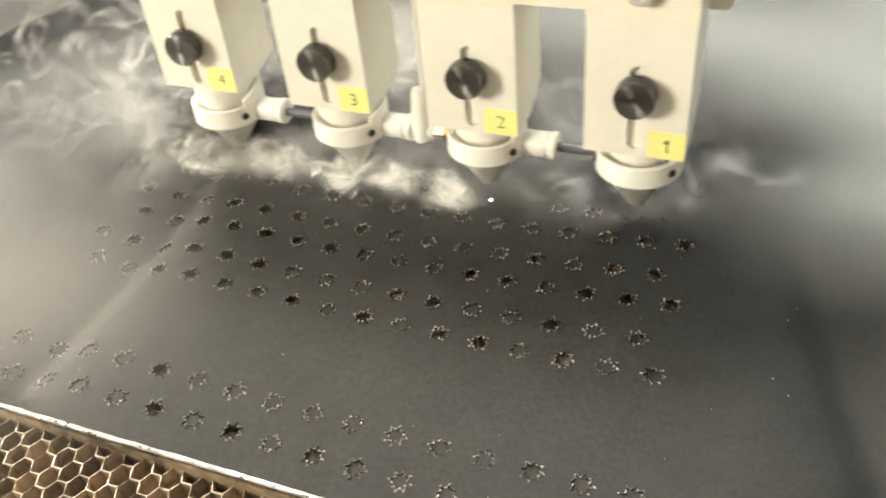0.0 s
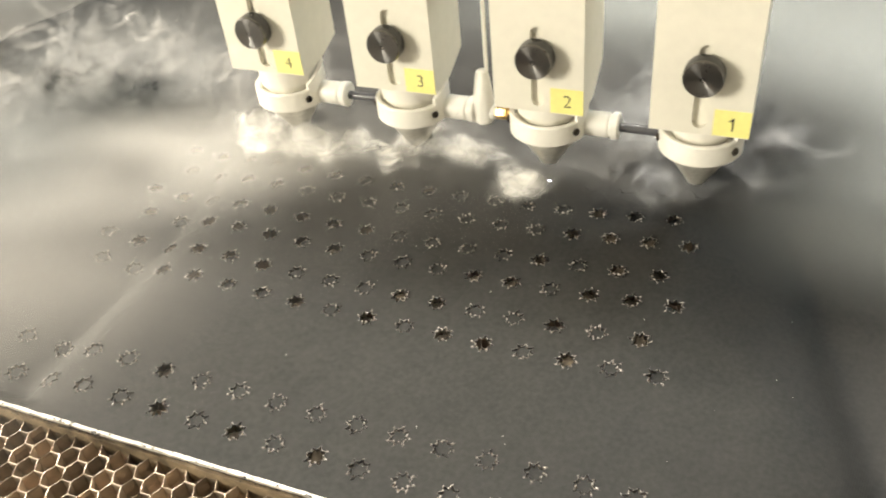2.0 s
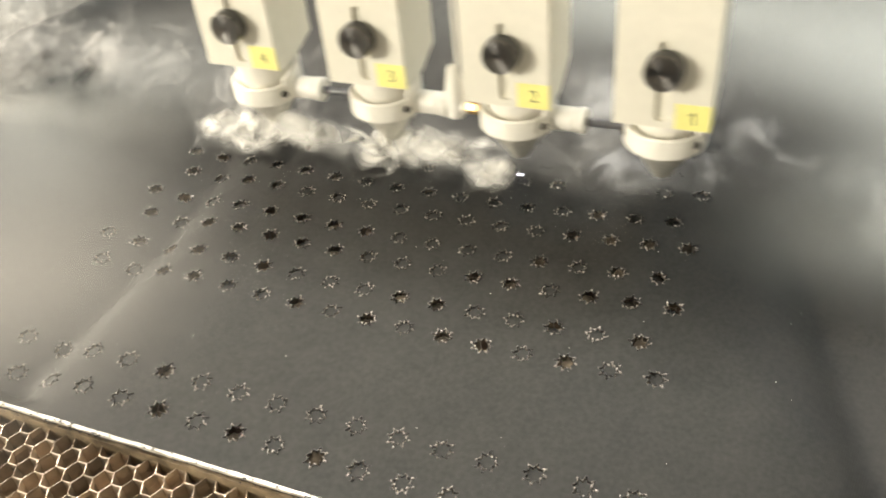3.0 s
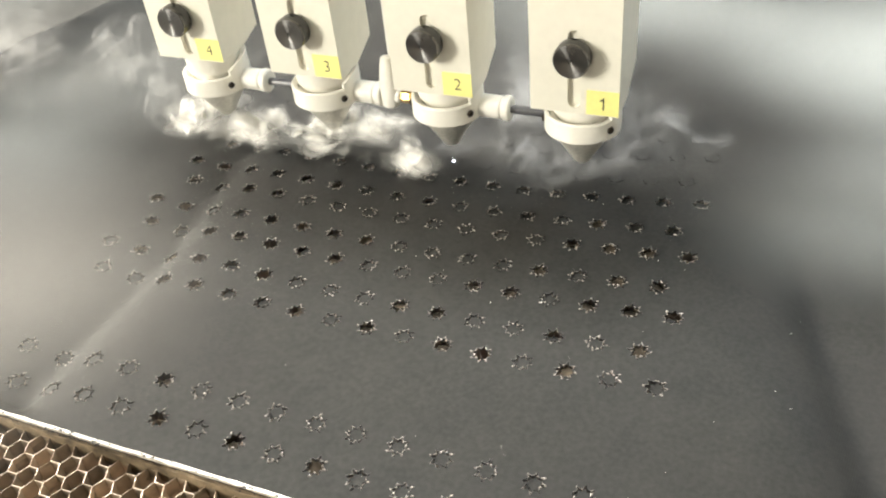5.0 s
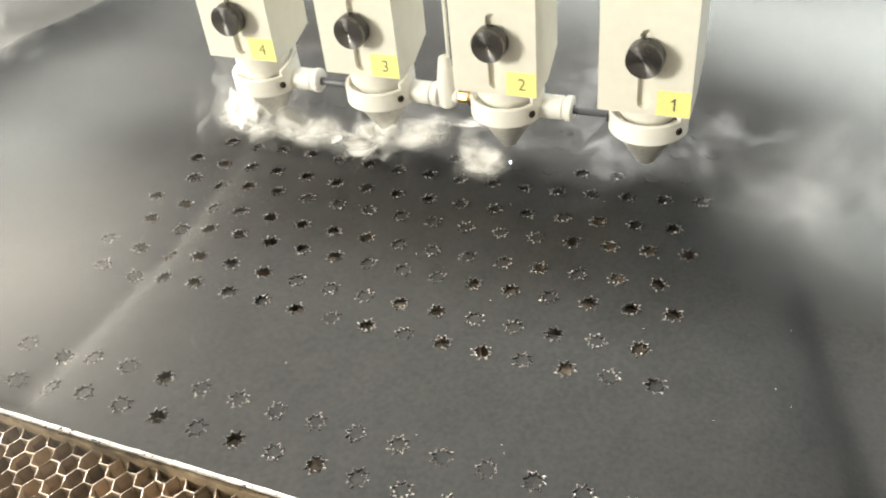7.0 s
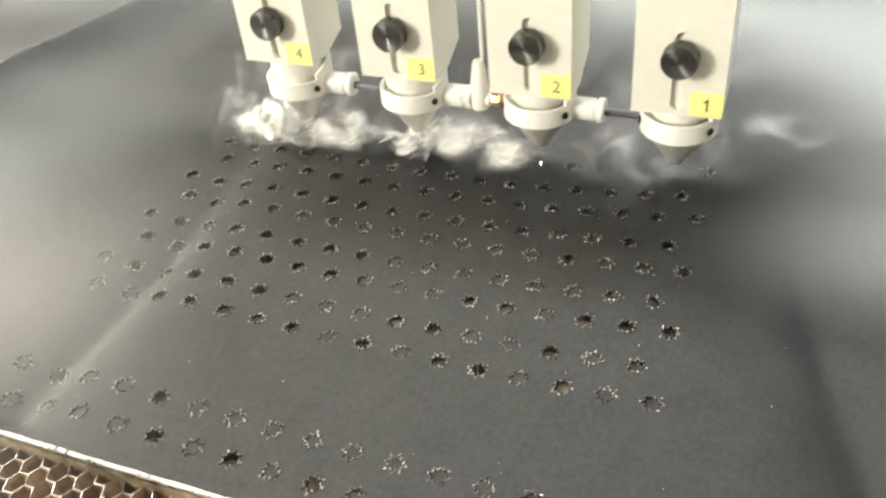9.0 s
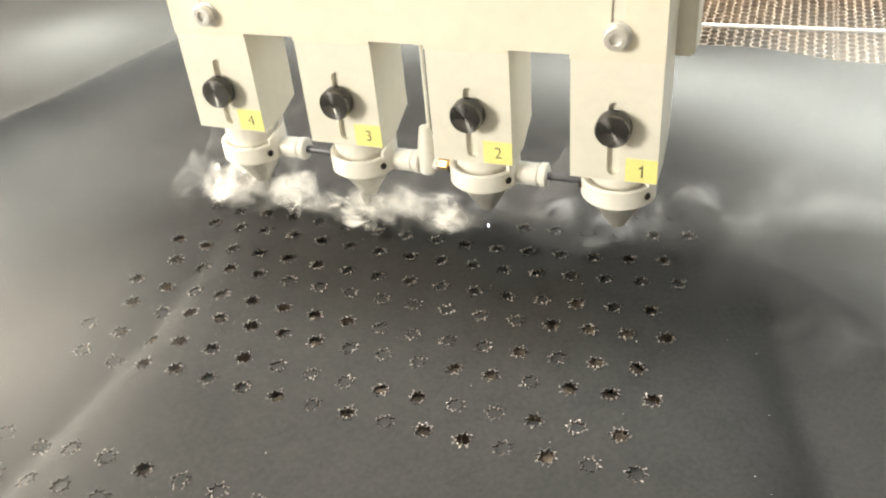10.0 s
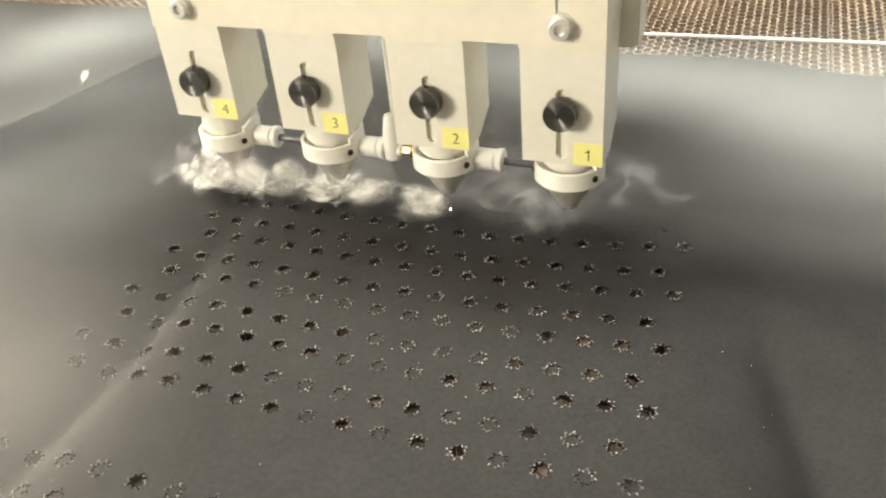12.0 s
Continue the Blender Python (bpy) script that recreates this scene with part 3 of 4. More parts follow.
def bead_mesh(stars, rng, place):
    """Small melted beads, some bright and some charred, strung round the outline of each star."""
    bv, bf, bmat = [], [], []
    for star in stars:
        sx, sy = (STAR_ROWS[star[0]][1] - star[1], STAR_ROWS[star[0]][0]) if star else (0, 0)
        pts = star_outline(1.02)
        for q in range(16):
            (ax, ay), (bx, by) = pts[q], pts[(q + 1) % 16]
            for f in (0.0, 0.25, 0.5, 0.75):
                if rng.random() < 0.2:
                    continue
                size = rng.uniform(0.012, 0.023) * (1.3 if f == 0 else 0.75)
                px, py = sx + ax + (bx - ax) * f + rng.uniform(-0.012, 0.012), sy + ay + (by - ay) * f + rng.uniform(-0.012, 0.012)
                c = place(px, py, size * 0.35)
                b = len(bv)
                ang = math.atan2(by - ay, bx - ax)
                e1, e2 = Vector((math.cos(ang), math.sin(ang), 0)), Vector((-math.sin(ang), math.cos(ang), 0))
                ln = size * rng.uniform(1.2, 2.2)
                for d in (e1 * ln, e2 * size, -e1 * ln, -e2 * size, Vector((0, 0, size * rng.uniform(0.8, 1.6))), Vector((0, 0, -min(size, 0.014)))):
                    bv.append((c + d) * U)
                m = 0 if rng.random() < 0.5 else 1
                for t in ((0, 1, 4), (1, 2, 4), (2, 3, 4), (3, 0, 4), (1, 0, 5), (2, 1, 5), (3, 2, 5), (0, 3, 5)):
                    bf.append(tuple(b + v for v in t))
                    bmat.append(m)
    me = bpy.data.meshes.new("melted_rim")
    me.from_pydata(bv, [], bf)
    me.materials.append(BEAD)
    me.materials.append(CHAR)
    me.polygons.foreach_set("material_index", bmat)
    me.polygons.foreach_set("use_smooth", [True] * len(me.polygons))
    return me


def star_mesh(name, scale):
    verts, faces = [], []
    o = star_outline(scale)
    verts.append((0, 0, 0))
    verts += [(x * U, y * U, 0) for x, y in o] + [(x * U, y * U, -THICK * U) for x, y in o]
    for k in range(16):
        n = (k + 1) % 16
        faces.append((0, 1 + k, 1 + n))
        faces.append((1 + n, 1 + k, 17 + k, 17 + n))
    faces.append(tuple(range(32, 16, -1)))
    me = bpy.data.meshes.new(name)
    me.from_pydata(verts, [], faces)
    me.materials.append(CLOTH)
    me.materials.append(CHAR)
    me.polygons.foreach_set("material_index", [1 if len(p.vertices) == 4 else 0 for p in me.polygons])
    return me


DROPS = []


def cut_stars():
    tight, loose = star_mesh("cut_star", 1.045), star_mesh("cut_star", 0.86)
    brown = star_mesh("cut_star", 0.9)
    brown.materials[0] = SINGED
    rng = random.Random(5)
    for row, k in CUT_STARS:
        sx, sy = STAR_ROWS[row][1] - k, STAR_ROWS[row][0]
        gone = STAR_ROWS[row][2][k] == "x"
        p = on_cloth(sx, sy) / U
        flat = [math.degrees(a) for a in cloth_pose(sx, sy, 0).to_euler()[:2]]
        tilt = [rng.uniform(-1, 1) for _ in range(5)]
        if gone:
            down = pose((p.x + 0.08 * tilt[2]) * U, (p.y + 0.08 * tilt[3]) * U, (p.z - 0.085 + 0.03 * tilt[4]) * U, 20 * tilt[0], 20 * tilt[1], 40 * tilt[2])
        else:
            down = pose(p.x * U, p.y * U, (p.z - (0.012 if cut_time(row, k) < 0 else 0.062) - 0.012 * abs(tilt[4])) * U, flat[0] + 5 * tilt[0], flat[1] + 5 * tilt[1], (2 if cut_time(row, k) < 0 else 8) * tilt[2])
        t = cut_time(row, k)
        if t < 0 and gone and rng.random() < 0.15:
            continue
        ob = new("cut_star", tight if t > 0 else brown if gone and rng.random() < 0.8 else loose)
        tagged(ob, "fallen charcoal cloth star in its hole" if gone else "charcoal cloth star lying in its cut outline", "cloth star", "cut stars")
        if t > 0:
            up = pose(p.x * U, p.y * U, (p.z + 0.01) * U, *flat, 0)
            ob.matrix_basis = up
            if t < 11.9:
                DROPS.append((ob, t, up, down))
        else:
            ob.matrix_basis = down


# ---- the carriage with its four heads ----
def plate_with_holes(bm, outline, holes, y0, y1):
    """A flat plate standing in the xz plane, with holes through it, from y0 (front) to y1."""
    edges, loops = [], []
    for loop in [outline] + holes:
        vs = [bm.verts.new(Vector((x, y0, z)) * U) for x, z in loop]
        loops.append(vs)
        edges += [bm.edges.new((vs[k], vs[(k + 1) % len(vs)])) for k in range(len(vs))]
    r = bmesh.ops.triangle_fill(bm, use_beauty=True, use_dissolve=False, edges=edges, normal=(0, -1, 0))
    front = [g for g in r["geom"] if isinstance(g, bmesh.types.BMFace)]
    back = bmesh.ops.duplicate(bm, geom=front)
    vmap = back["vert_map"]
    for v in [g for g in back["geom"] if isinstance(g, bmesh.types.BMVert)]:
        v.co.y = y1 * U
    for vs in loops:
        for k in range(len(vs)):
            a, b = vs[k], vs[(k + 1) % len(vs)]
            bm.faces.new((a, b, vmap[b], vmap[a]))
    return bm


def stadium(x, z0, z1, r, steps=8):
    pts = [(x + r * math.cos(math.pi * k / steps), z1 - r + r * math.sin(math.pi * k / steps)) for k in range(steps + 1)]
    return pts + [(x - r * math.cos(math.pi * k / steps), z0 + r - r * math.sin(math.pi * k / steps)) for k in range(steps + 1)]


def digit_mesh(text, size):
    if text == "1":
        bm = bmesh.new()
        out = [(-0.008, -0.175), (0.026, -0.175), (0.026, 0.175), (0.0, 0.175), (-0.035, 0.125), (-0.085, 0.095), (-0.085, 0.066), (-0.008, 0.092)]
        f = bm.faces.new([bm.verts.new(Vector((x, y, 0.004)) * U) for x, y in out])
        top = bmesh.ops.extrude_face_region(bm, geom=[f])
        for v in [g for g in top["geom"] if isinstance(g, bmesh.types.BMVert)]:
            v.co.z = -0.004 * U
        return link_mesh("digit", bm, INK)
    cu = bpy.data.curves.new("digit", "FONT")
    cu.body, cu.size, cu.align_x, cu.align_y, cu.extrude = text, size * U, "CENTER", "CENTER", 0.004 * U
    cu.offset = -0.010 * U
    tmp = bpy.data.objects.new("digit", cu)
    scene.collection.objects.link(tmp)
    me = bpy.data.meshes.new_from_object(tmp.evaluated_get(bpy.context.evaluated_depsgraph_get()))
    bpy.data.objects.remove(tmp)
    me.materials.clear()
    me.materials.append(INK)
    return me


def cutting_head(carriage, number, x, zb):
    """One head: housing, slotted front plate, knob, numbered label, ring with set screws, neck and nozzle."""
    bm = bmesh.new()
    prism(bm, [(-0.86, zb + 0.02), (-0.86, 6.9), (1.08, 6.9), (1.08, 3.5), (0.1, zb + 0.02)], -1.178, 1.178)
    bmesh.ops.bevel(bm, geom=[e for e in bm.edges if all(v.co.y > -0.8 * U for v in e.verts)], offset=0.03 * U, segments=2, affect="EDGES")
    head = part("cutting_head", bm, IVORY, carriage, "ivory cutting head with a slotted front and label %d" % number)
    head.location = (x * U, 0, 0)
    bm = bmesh.new()
    plate_with_holes(bm, [(-1.18, zb), (1.18, zb), (1.18, 6.55), (-1.18, 6.55)], [stadium(0.0, zb + 0.16, zb + 2.32, 0.17)], -1.0, -0.862)
    part("front_plate", bm, IVORY, head, "", False)
    dz = zb - 2.82
    bm = bmesh.new()
    lathe(bm, [(0.28, -0.99), (0.28, -1.06), (0.44, -1.06), (0.47, -1.1), (0.47, -1.42), (0.44, -1.475), (0.06, -1.475), (0.04, -1.465)], "Y", (0.02, 0, 0), 48)
    bm.normal_update()
    for f in bm.faces:
        f.material_index = 0 if abs(f.normal.y) > 0.95 else 2 if f.normal.y < -0.3 and f.calc_center_median().y < -1.4 * U else 1
    k = part("knob", bm, (KNOB, KNOBSIDE, POLISH), head, "black turned-metal clamping knob")
    k.location.z = (4.51 + dz * 0.15) * U
    bm = bmesh.new()
    box(bm, -0.425, 0.425, -1.012, -1.002, -0.35, 0.35)
    lb = part("label", bm, YELLOW, head, "yellow label tape")
    lb.location = (0.755 * U, 0, (zb + 0.375) * U)
    dg = new("digit", digit_mesh(str(number), 0.5))
    dg.parent = head
    dg.matrix_basis = pose(0.77 * U, -1.016 * U, (zb + 0.36) * U, 90, 0, 0)
    tagged(dg, "black printed number %d" % number)
    bm = bmesh.new()
    lathe(bm, [(0.86, 1.86), (1.02, 1.86), (1.06, 1.90), (1.06, 2.42), (1.03, 2.46), (0.96, 2.46), (0.93, 2.42), (0.90, 2.25), (0.3, 2.25)], "Z", (0, 0, 0), 56)
    part("lens_ring", bm, WHITERING, head, "white lens ring")
    bm = bmesh.new()
    lathe(bm, [(0.66, 2.2), (0.70, 2.3), (0.84, 2.5), (0.86, 2.6), (0.86, zb + 0.3)], "Z", (0, 0, 0), 48)
    part("neck", bm, WHITERING, head)
    bm = bmesh.new()
    arc = [radians(-30 + 150 * q / 16) for q in range(17)]
    grid = []
    for q, a in enumerate(arc):
        h = 2.44 + 0.50 * math.sin(math.pi * min(q + 2, 16) / 18)
        grid.append([bm.verts.new(Vector((r * math.cos(a), r * math.sin(a), z)) * U) for r, z in ((1.06, 2.40), (1.06, h), (0.95, h), (0.95, 2.40))])
    for a, b in zip(grid, grid[1:]):
        for q in range(4):
            bm.faces.new((a[q], a[(q + 1) % 4], b[(q + 1) % 4], b[q]))
    bm.faces.new(grid[0])
    bm.faces.new(grid[-1])
    part("collar", bm, WHITERING, head)
    bm = bmesh.new()
    lathe(bm, [(0.84, 1.87), (0.80, 1.72), (0.30, 0.92), (0.24, 0.80), (0.16, 0.76), (0.10, 0.80)], "Z", (0, 0, 0), 40)
    part("nozzle", bm, NOZZLE, head, "grey metal nozzle cone")
    for a in (-33, -163):
        bm = bmesh.new()
        lathe(bm, [(0.10, -0.06), (0.11, 0.04), (0.07, 0.07), (0.05, 0.03)], "X", (0, 0, 0), 6)
        sc = part("set_screw", bm, DARKSTEEL, head, "dark hexagon set screw")
        sc.matrix_basis = pose(1.06 * math.cos(radians(a)) * U, 1.06 * math.sin(radians(a)) * U, 2.18 * U, 0, 0, a)
    return head


def fitting(carriage, x, hose):
    """A push-in air fitting on a ring's side and the hose or elbow that follows."""
    bm = bmesh.new()
    lathe(bm, [(0.26, 0.98), (0.34, 1.05), (0.34, 1.62), (0.30, 1.66), (0.30, 1.70), (0.37, 1.72), (0.37, 1.88), (0.32, 1.92)], "X", (0, 0, 0), 32)
    ft = part("air_fitting", bm, WHITEPLASTIC, carriage, "white push-in air fitting")
    ft.location = (x * U, 0.05 * U, 2.12 * U)
    if hose:
        bm = bmesh.new()
        lathe(bm, [(0.12, 1.8), (0.125, 2.2), (0.125, 2.98)], "X", (0, 0, -0.02), 20)
        part("air_hose", bm, HOSE, ft, "dark air hose")
    else:
        bm = bmesh.new()
        lathe(bm, [(0.24, -0.34), (0.30, -0.26), (0.31, 0.1), (0.26, 0.6), (0.19, 1.1), (0.15, 1.22), (0.08, 1.26)], "Z", (2.12, 0, 0.0), 28)
        lathe(bm, [(0.2, 2.0), (0.22, 2.45), (0.18, 2.5)], "X", (0, 0, 0), 24)
        part("elbow", bm, WHITEPLASTIC, ft, "white elbow fitting")
        bm = bmesh.new()
        lathe(bm, [(0.15, 2.45), (0.19, 2.5), (0.19, 2.8), (0.13, 2.84), (0.13, 3.0)], "X", (0, 0, 0), 6)
        part("brass_nipple", bm, BRASS, ft, "brass nipple")
        bm = bmesh.new()
        lathe(bm, [(0.055, 1.2), (0.055, 3.0), (0.055, 6.2)], "Z", (2.22, 0.1, 0), 12)
        part("air_line", bm, WHITEPLASTIC, ft, "thin pale air line")


def carriage_unit():
    car = thing("laser_carriage", "ivory laser carriage with four numbered cutting heads in a row", "laser head")
    out = [(1.19, 6.26)]
    out += [(1.19, 10.2), (-13.2, 10.2), (-13.2, 6.26)]
    for j in (3, 2, 1):
        out += [(-4 * j + 1.18, 6.26), (-4 * j + 1.18, 6.38), (-4 * (j - 1) - 1.2, 6.38), (-4 * (j - 1) - 1.2, 6.26)]
    bm = bmesh.new()
    plate_with_holes(bm, out, [stadium(0.0, 6.7, 7.9, 0.17), stadium(-11.9, 6.7, 7.9, 0.17)], -1.035, -1.004)
    part("carriage_plate", bm, PLATE, car, "wide ivory mounting plate", False)
    bm = bmesh.new()
    box(bm, -13.15, 1.17, -0.97, 1.3, 6.7, 10.1, 0.02)
    part("carriage_block", bm, IVORY, car)
    bm = bmesh.new()
    box(bm, -1.0, 1.66, 1.32, 2.7, 5.5, 10.4, 0.08)
    part("slide_cover", bm, IVORY, car, "ivory cover at the carriage's end")
    for x in (0.0, -11.9):
        bm = bmesh.new()
        lathe(bm, [(0.37, -1.04), (0.37, -1.08), (0.26, -1.09), (0.30, -1.13), (0.30, -1.30), (0.27, -1.33), (0.15, -1.33), (0.14, -1.22)], "Y", (0, 0, 0), 36)
        bt = part("bolt", bm, STEEL, car, "steel socket-head bolt with a washer")
        bt.location = (x * U, 0, 6.93 * U)
    for j, zb in enumerate((2.82, 2.92, 3.05, 3.18)):
        cutting_head(car, j + 1, -4.0 * j, zb)
    bm = bmesh.new()
    bmesh.ops.create_icosphere(bm, subdivisions=2, radius=0.032 * U)
    sp = part("cutting_spark", bm, SPARK, car, "white-hot spark where the beam meets the cloth")
    sp.location = (-4.0 * U, 0, 0.09 * U)
    for j in (3, 2, 1):
        fitting(car, -4.0 * j, j != 2)
    return car


def gantry_unit():
    g = thing("gantry", "steel gantry rails that carry the laser carriage", "gantry")
    for z in (8.0, 9.7):
        bm = bmesh.new()
        lathe(bm, [(0.3, -62), (0.3, 52)], "X", (0, 2.2, z), 20)
        part("guide_rail", bm, STEEL, g, "round steel guide rail")
    for x in (-62, 50):
        bm = bmesh.new()
        box(bm, x, x + 2, 1.2, 3.2, BED_Z - 0.6, 10.4, 0.1)
        part("end_plate", bm, FRAME, g)
    return g


# ---- smoke ----
def smoke_mesh(name, seed, sheets, w, h, curl, mat):
    """Crumpled, see-through sheets of smoke round one centre."""
    rng = random.Random(seed)
    verts, faces, uvs = [], [], []
    nu, nv = 20, 14
    for s in range(sheets):
        m = Euler((rng.uniform(-0.1, 1.3), rng.uniform(-0.4, 0.4), rng.uniform(-0.9, 0.9))).to_matrix()
        c = Vector((rng.uniform(-0.3, 0.3) * w, rng.uniform(-0.25, 0.25) * w, rng.uniform(-0.2, 0.2) * h))
        k = rng.uniform(0.6, 1.0)
        b = len(verts)
        o = Vector((seed * 3.7, s * 5.1, 0.3))
        for j in range(nv + 1):
            for i in range(nu + 1):
                u, v = 2 * i / nu - 1, 2 * j / nv - 1
                p = Vector((u * w * k, v * h * k, 0))
                q = Vector((p.x * 0.9, p.y * 0.9, 0)) + o
                p += curl * Vector((noise.noise(q * 1.1), noise.noise(q * 1.1 + Vector((0, 0, 4))), 0.7 * noise.noise(q * 1.2 + Vector((0, 0, 9)))))
                p += 0.1 * curl * Vector((noise.noise(q * 3), noise.noise(q * 3 + Vector((0, 0, 4))), 0.4 * noise.noise(q * 3 + Vector((0, 0, 9)))))
                verts.append((m @ p + c) * U)
                uvs.append((u, v))
        for j in range(nv):
            for i in range(nu):
                a = b + j * (nu + 1) + i
                faces.append((a, a + 1, a + nu + 2, a + nu + 1))
    me = bpy.data.meshes.new(name)
    me.from_pydata(verts, [], faces)
    me.materials.append(mat)
    layer = me.uv_layers.new(name="sheet")
    for lp in me.loops:
        layer.data[lp.index].uv = uvs[lp.vertex_index]
    me.polygons.foreach_set("use_smooth", [True] * len(me.polygons))
    return me


def curl_mesh(name, seed, ribbons, wild=1.0):
    """Thin ribbons of smoke that wind and curl, side by side, thickest in their middle."""
    rng = random.Random(seed)
    verts, faces, uvs = [], [], []
    steps = 60
    for _ in range(ribbons):
        m = Euler((rng.uniform(0.2, 0.9), rng.uniform(-0.3, 0.3), rng.uniform(-0.4, 0.4))).to_matrix()
        p = Vector((rng.uniform(0, 3), rng.uniform(-1.6, 1.6), rng.uniform(-0.3, 0.3)))
        a1, a2, f1, f2, p1, p2 = rng.uniform(0.8, 1.5), rng.uniform(0.7, 1.5), rng.uniform(3, 6), rng.uniform(8, 16), rng.uniform(0, 6), rng.uniform(0, 6)
        bend, width, length = rng.uniform(-4, 4), rng.uniform(0.12, 0.34), rng.uniform(4, 8)
        b = len(verts)
        for k in range(steps + 1):
            u = k / steps
            th = math.pi + wild * (a1 * math.sin(f1 * u + p1) + a2 * math.sin(f2 * u + p2) + bend * u ** 3)
            d = Vector((math.cos(th), math.sin(th), 0))
            p = p + d * (length / steps)
            n = Vector((-d.y, d.x, 0.4)) * width * (0.5 + 1.6 * u) * (1 + 0.5 * math.sin(11 * u + p2))
            for v in (-1, 0, 1):
                verts.append((m @ (p + n * v)) * U)
                uvs.append(((2 * u - 1) * 0.8, v))
        for k in range(steps):
            for v in (0, 1):
                a = b + 3 * k + v
                faces.append((a, a + 1, a + 4, a + 3))
    me = bpy.data.meshes.new(name)
    me.from_pydata(verts, [], faces)
    me.materials.append(CURL)
    layer = me.uv_layers.new(name="sheet")
    for lp in me.loops:
        layer.data[lp.index].uv = uvs[lp.vertex_index]
    me.polygons.foreach_set("use_smooth", [True] * len(me.polygons))
    return me


PUFFS, DRIFTS, SWEEPS, PLUMES, STRAYS, MISTS = [], [], [], [], [], []


def smoke():
    rng = random.Random(21)
    dense = [smoke_mesh("smoke_puff", 30 + q, 7, 1.35, 0.7, 0.5, SMOKE) for q in range(6)]
    blue = [smoke_mesh("smoke_puff", 90 + q, 6, 1.4, 0.8, 0.5, FAINT) for q in range(4)]
    beside = [smoke_mesh("smoke_puff", 110 + q, 6, 2.1, 1.4, 0.8, FAINT) for q in range(2)]
    thin = [smoke_mesh("smoke_wisp", 50 + q, 5, 4.2, 2.4, 1.3, WISP) for q in range(5)]
    for j in range(4):
        spots = [(-0.4, -0.6, 0.55), (-1.3, -0.3, 0.65), (0.3, -0.2, 0.5), (-2.4, 0.1, 0.9)]
        if j == 0:
            spots += [(1.7, 0.2, 1.1), (2.6, 0.6, 1.5)]
        if j in (1, 2):
            spots.append((-2.1, -0.35, 0.75))
        if j == 3:
            spots += [(-1.0, -0.5, 0.7), (-0.9, 0.3, 0.7)]
        for q, s in enumerate(spots):
            if j == 0 or (j == 1 and q == 2):
                s = (s[0], s[1] + 0.55, s[2])
            faint = j == 0 or q == 3 or (j == 1 and q == 2)
            ob = new("smoke_puff", thin[(j + 2 * q) % 5] if q == 3 else beside[q - 4] if q > 3 and j == 0 else blue[(j + q) % 4] if faint else dense[(j + 2 * q) % 6])
            tagged(ob, "white smoke curling from under a nozzle", "smoke", "smoke puffs")
            PUFFS.append((ob, j, s, rng.uniform(0, 6.28), rng.uniform(60, 150)))
    for q in range(14):
        ob = new("smoke_wisp", thin[q % 5])
        tagged(ob, "thin drifting wisp of pale smoke", "smoke", "smoke wisps")
        DRIFTS.append((ob, (rng.uniform(-20, -8), rng.uniform(2.8, 8.6), rng.uniform(0.8, 2.2)), rng.uniform(-3.8, -2.6), rng.uniform(0, 6.28)))
    for q, (x, y, z, w, h) in enumerate(((-20, 7, 1.6, 8, 6), (7, 16, 2.6, 14, 9), (-9, 18, 2.4, 14, 6), (-25, 14, 2.8, 13, 10), (7, 12, 1.6, 9, 6), (4, 20, 2.0, 10, 4), (11, 15, 2.2, 13, 9), (13, 11, 1.8, 11, 7), (-11.5, 10.2, 1.5, 9, 7), (8.5, 10, 2.2, 9, 7), (10, 13, 2.6, 11, 8), (8.5, 6, 1.2, 7.5, 5), (-21.5, 3, 1.2, 9, 8.5), (-4, 12.5, 2.4, 12, 4.5), (0, 12, 3.0, 10, 4), (3.5, 11.3, 1.8, 8, 4.5), (3, 10.2, 2.6, 7, 4))):
        ob = new("smoke_haze", veil_mesh("smoke_haze", 70 + q, w, h, CLOUD if q == 8 else HAZE))
        ob.location = (x * U, y * U, z * U)
        tagged(ob, "faint veil of smoke over the cloth", "smoke", "smoke veils")
        (SWEEPS if 8 <= q < 12 or q > 12 else DRIFTS).append((ob, (x, y, z), 0.8 if q == 5 else -0.15, q * 2.0))
    for q, (x, y, z, w, h, mat) in enumerate(((-15.5, -3.5, 0.8, 8, 6, MIST), (-27, 18, 2.0, 12, 8, HAZE), (-16.5, -1.5, 1.4, 8, 6, MIST))):
        ob = new("smoke_haze", veil_mesh("smoke_haze", 170 + q, w, h, mat))
        tagged(ob, "faint veil of smoke over the cloth", "smoke", "smoke veils")
        DRIFTS.append((ob, (x, y, z), -0.05, q * 2.0))
    ob = new("smoke_haze", veil_mesh("smoke_haze", 180, 10, 4.5, CLOUD))
    tagged(ob, "warm low veil of smoke hanging over the cut stars", "smoke", "smoke veils")
    MISTS.append((ob, (-11.5, 4.6, 1.1), (0, 0, 0, 1), (-30, 1.9, 4.4)))
    for q, (x, y, z, w, h, come, leave) in enumerate(((6.5, 6.8, 1.0, 6.5, 4.5, (0, 0, 0, 1), (22, 9.6, 11.4)), (8.5, 8.2, 1.5, 7, 5, (0, 0, 0, 1), (22, 9.7, 11.5)),
                                                      (3.8, 5.0, 1.0, 4.6, 3.3, (0, 0, 0, 1), (24, 9.5, 11.2)),
                                                      (-29, 15, 2.2, 12, 11, (-30, 0, 9.6, 11.0), (0, 12, 13)), (-22, 9.5, 1.6, 10, 8, (-36, 0, 9.8, 11.4), (0, 12, 13)))):
        ob = new("smoke_haze", veil_mesh("smoke_haze", 190 + q, w, h, HAZE))
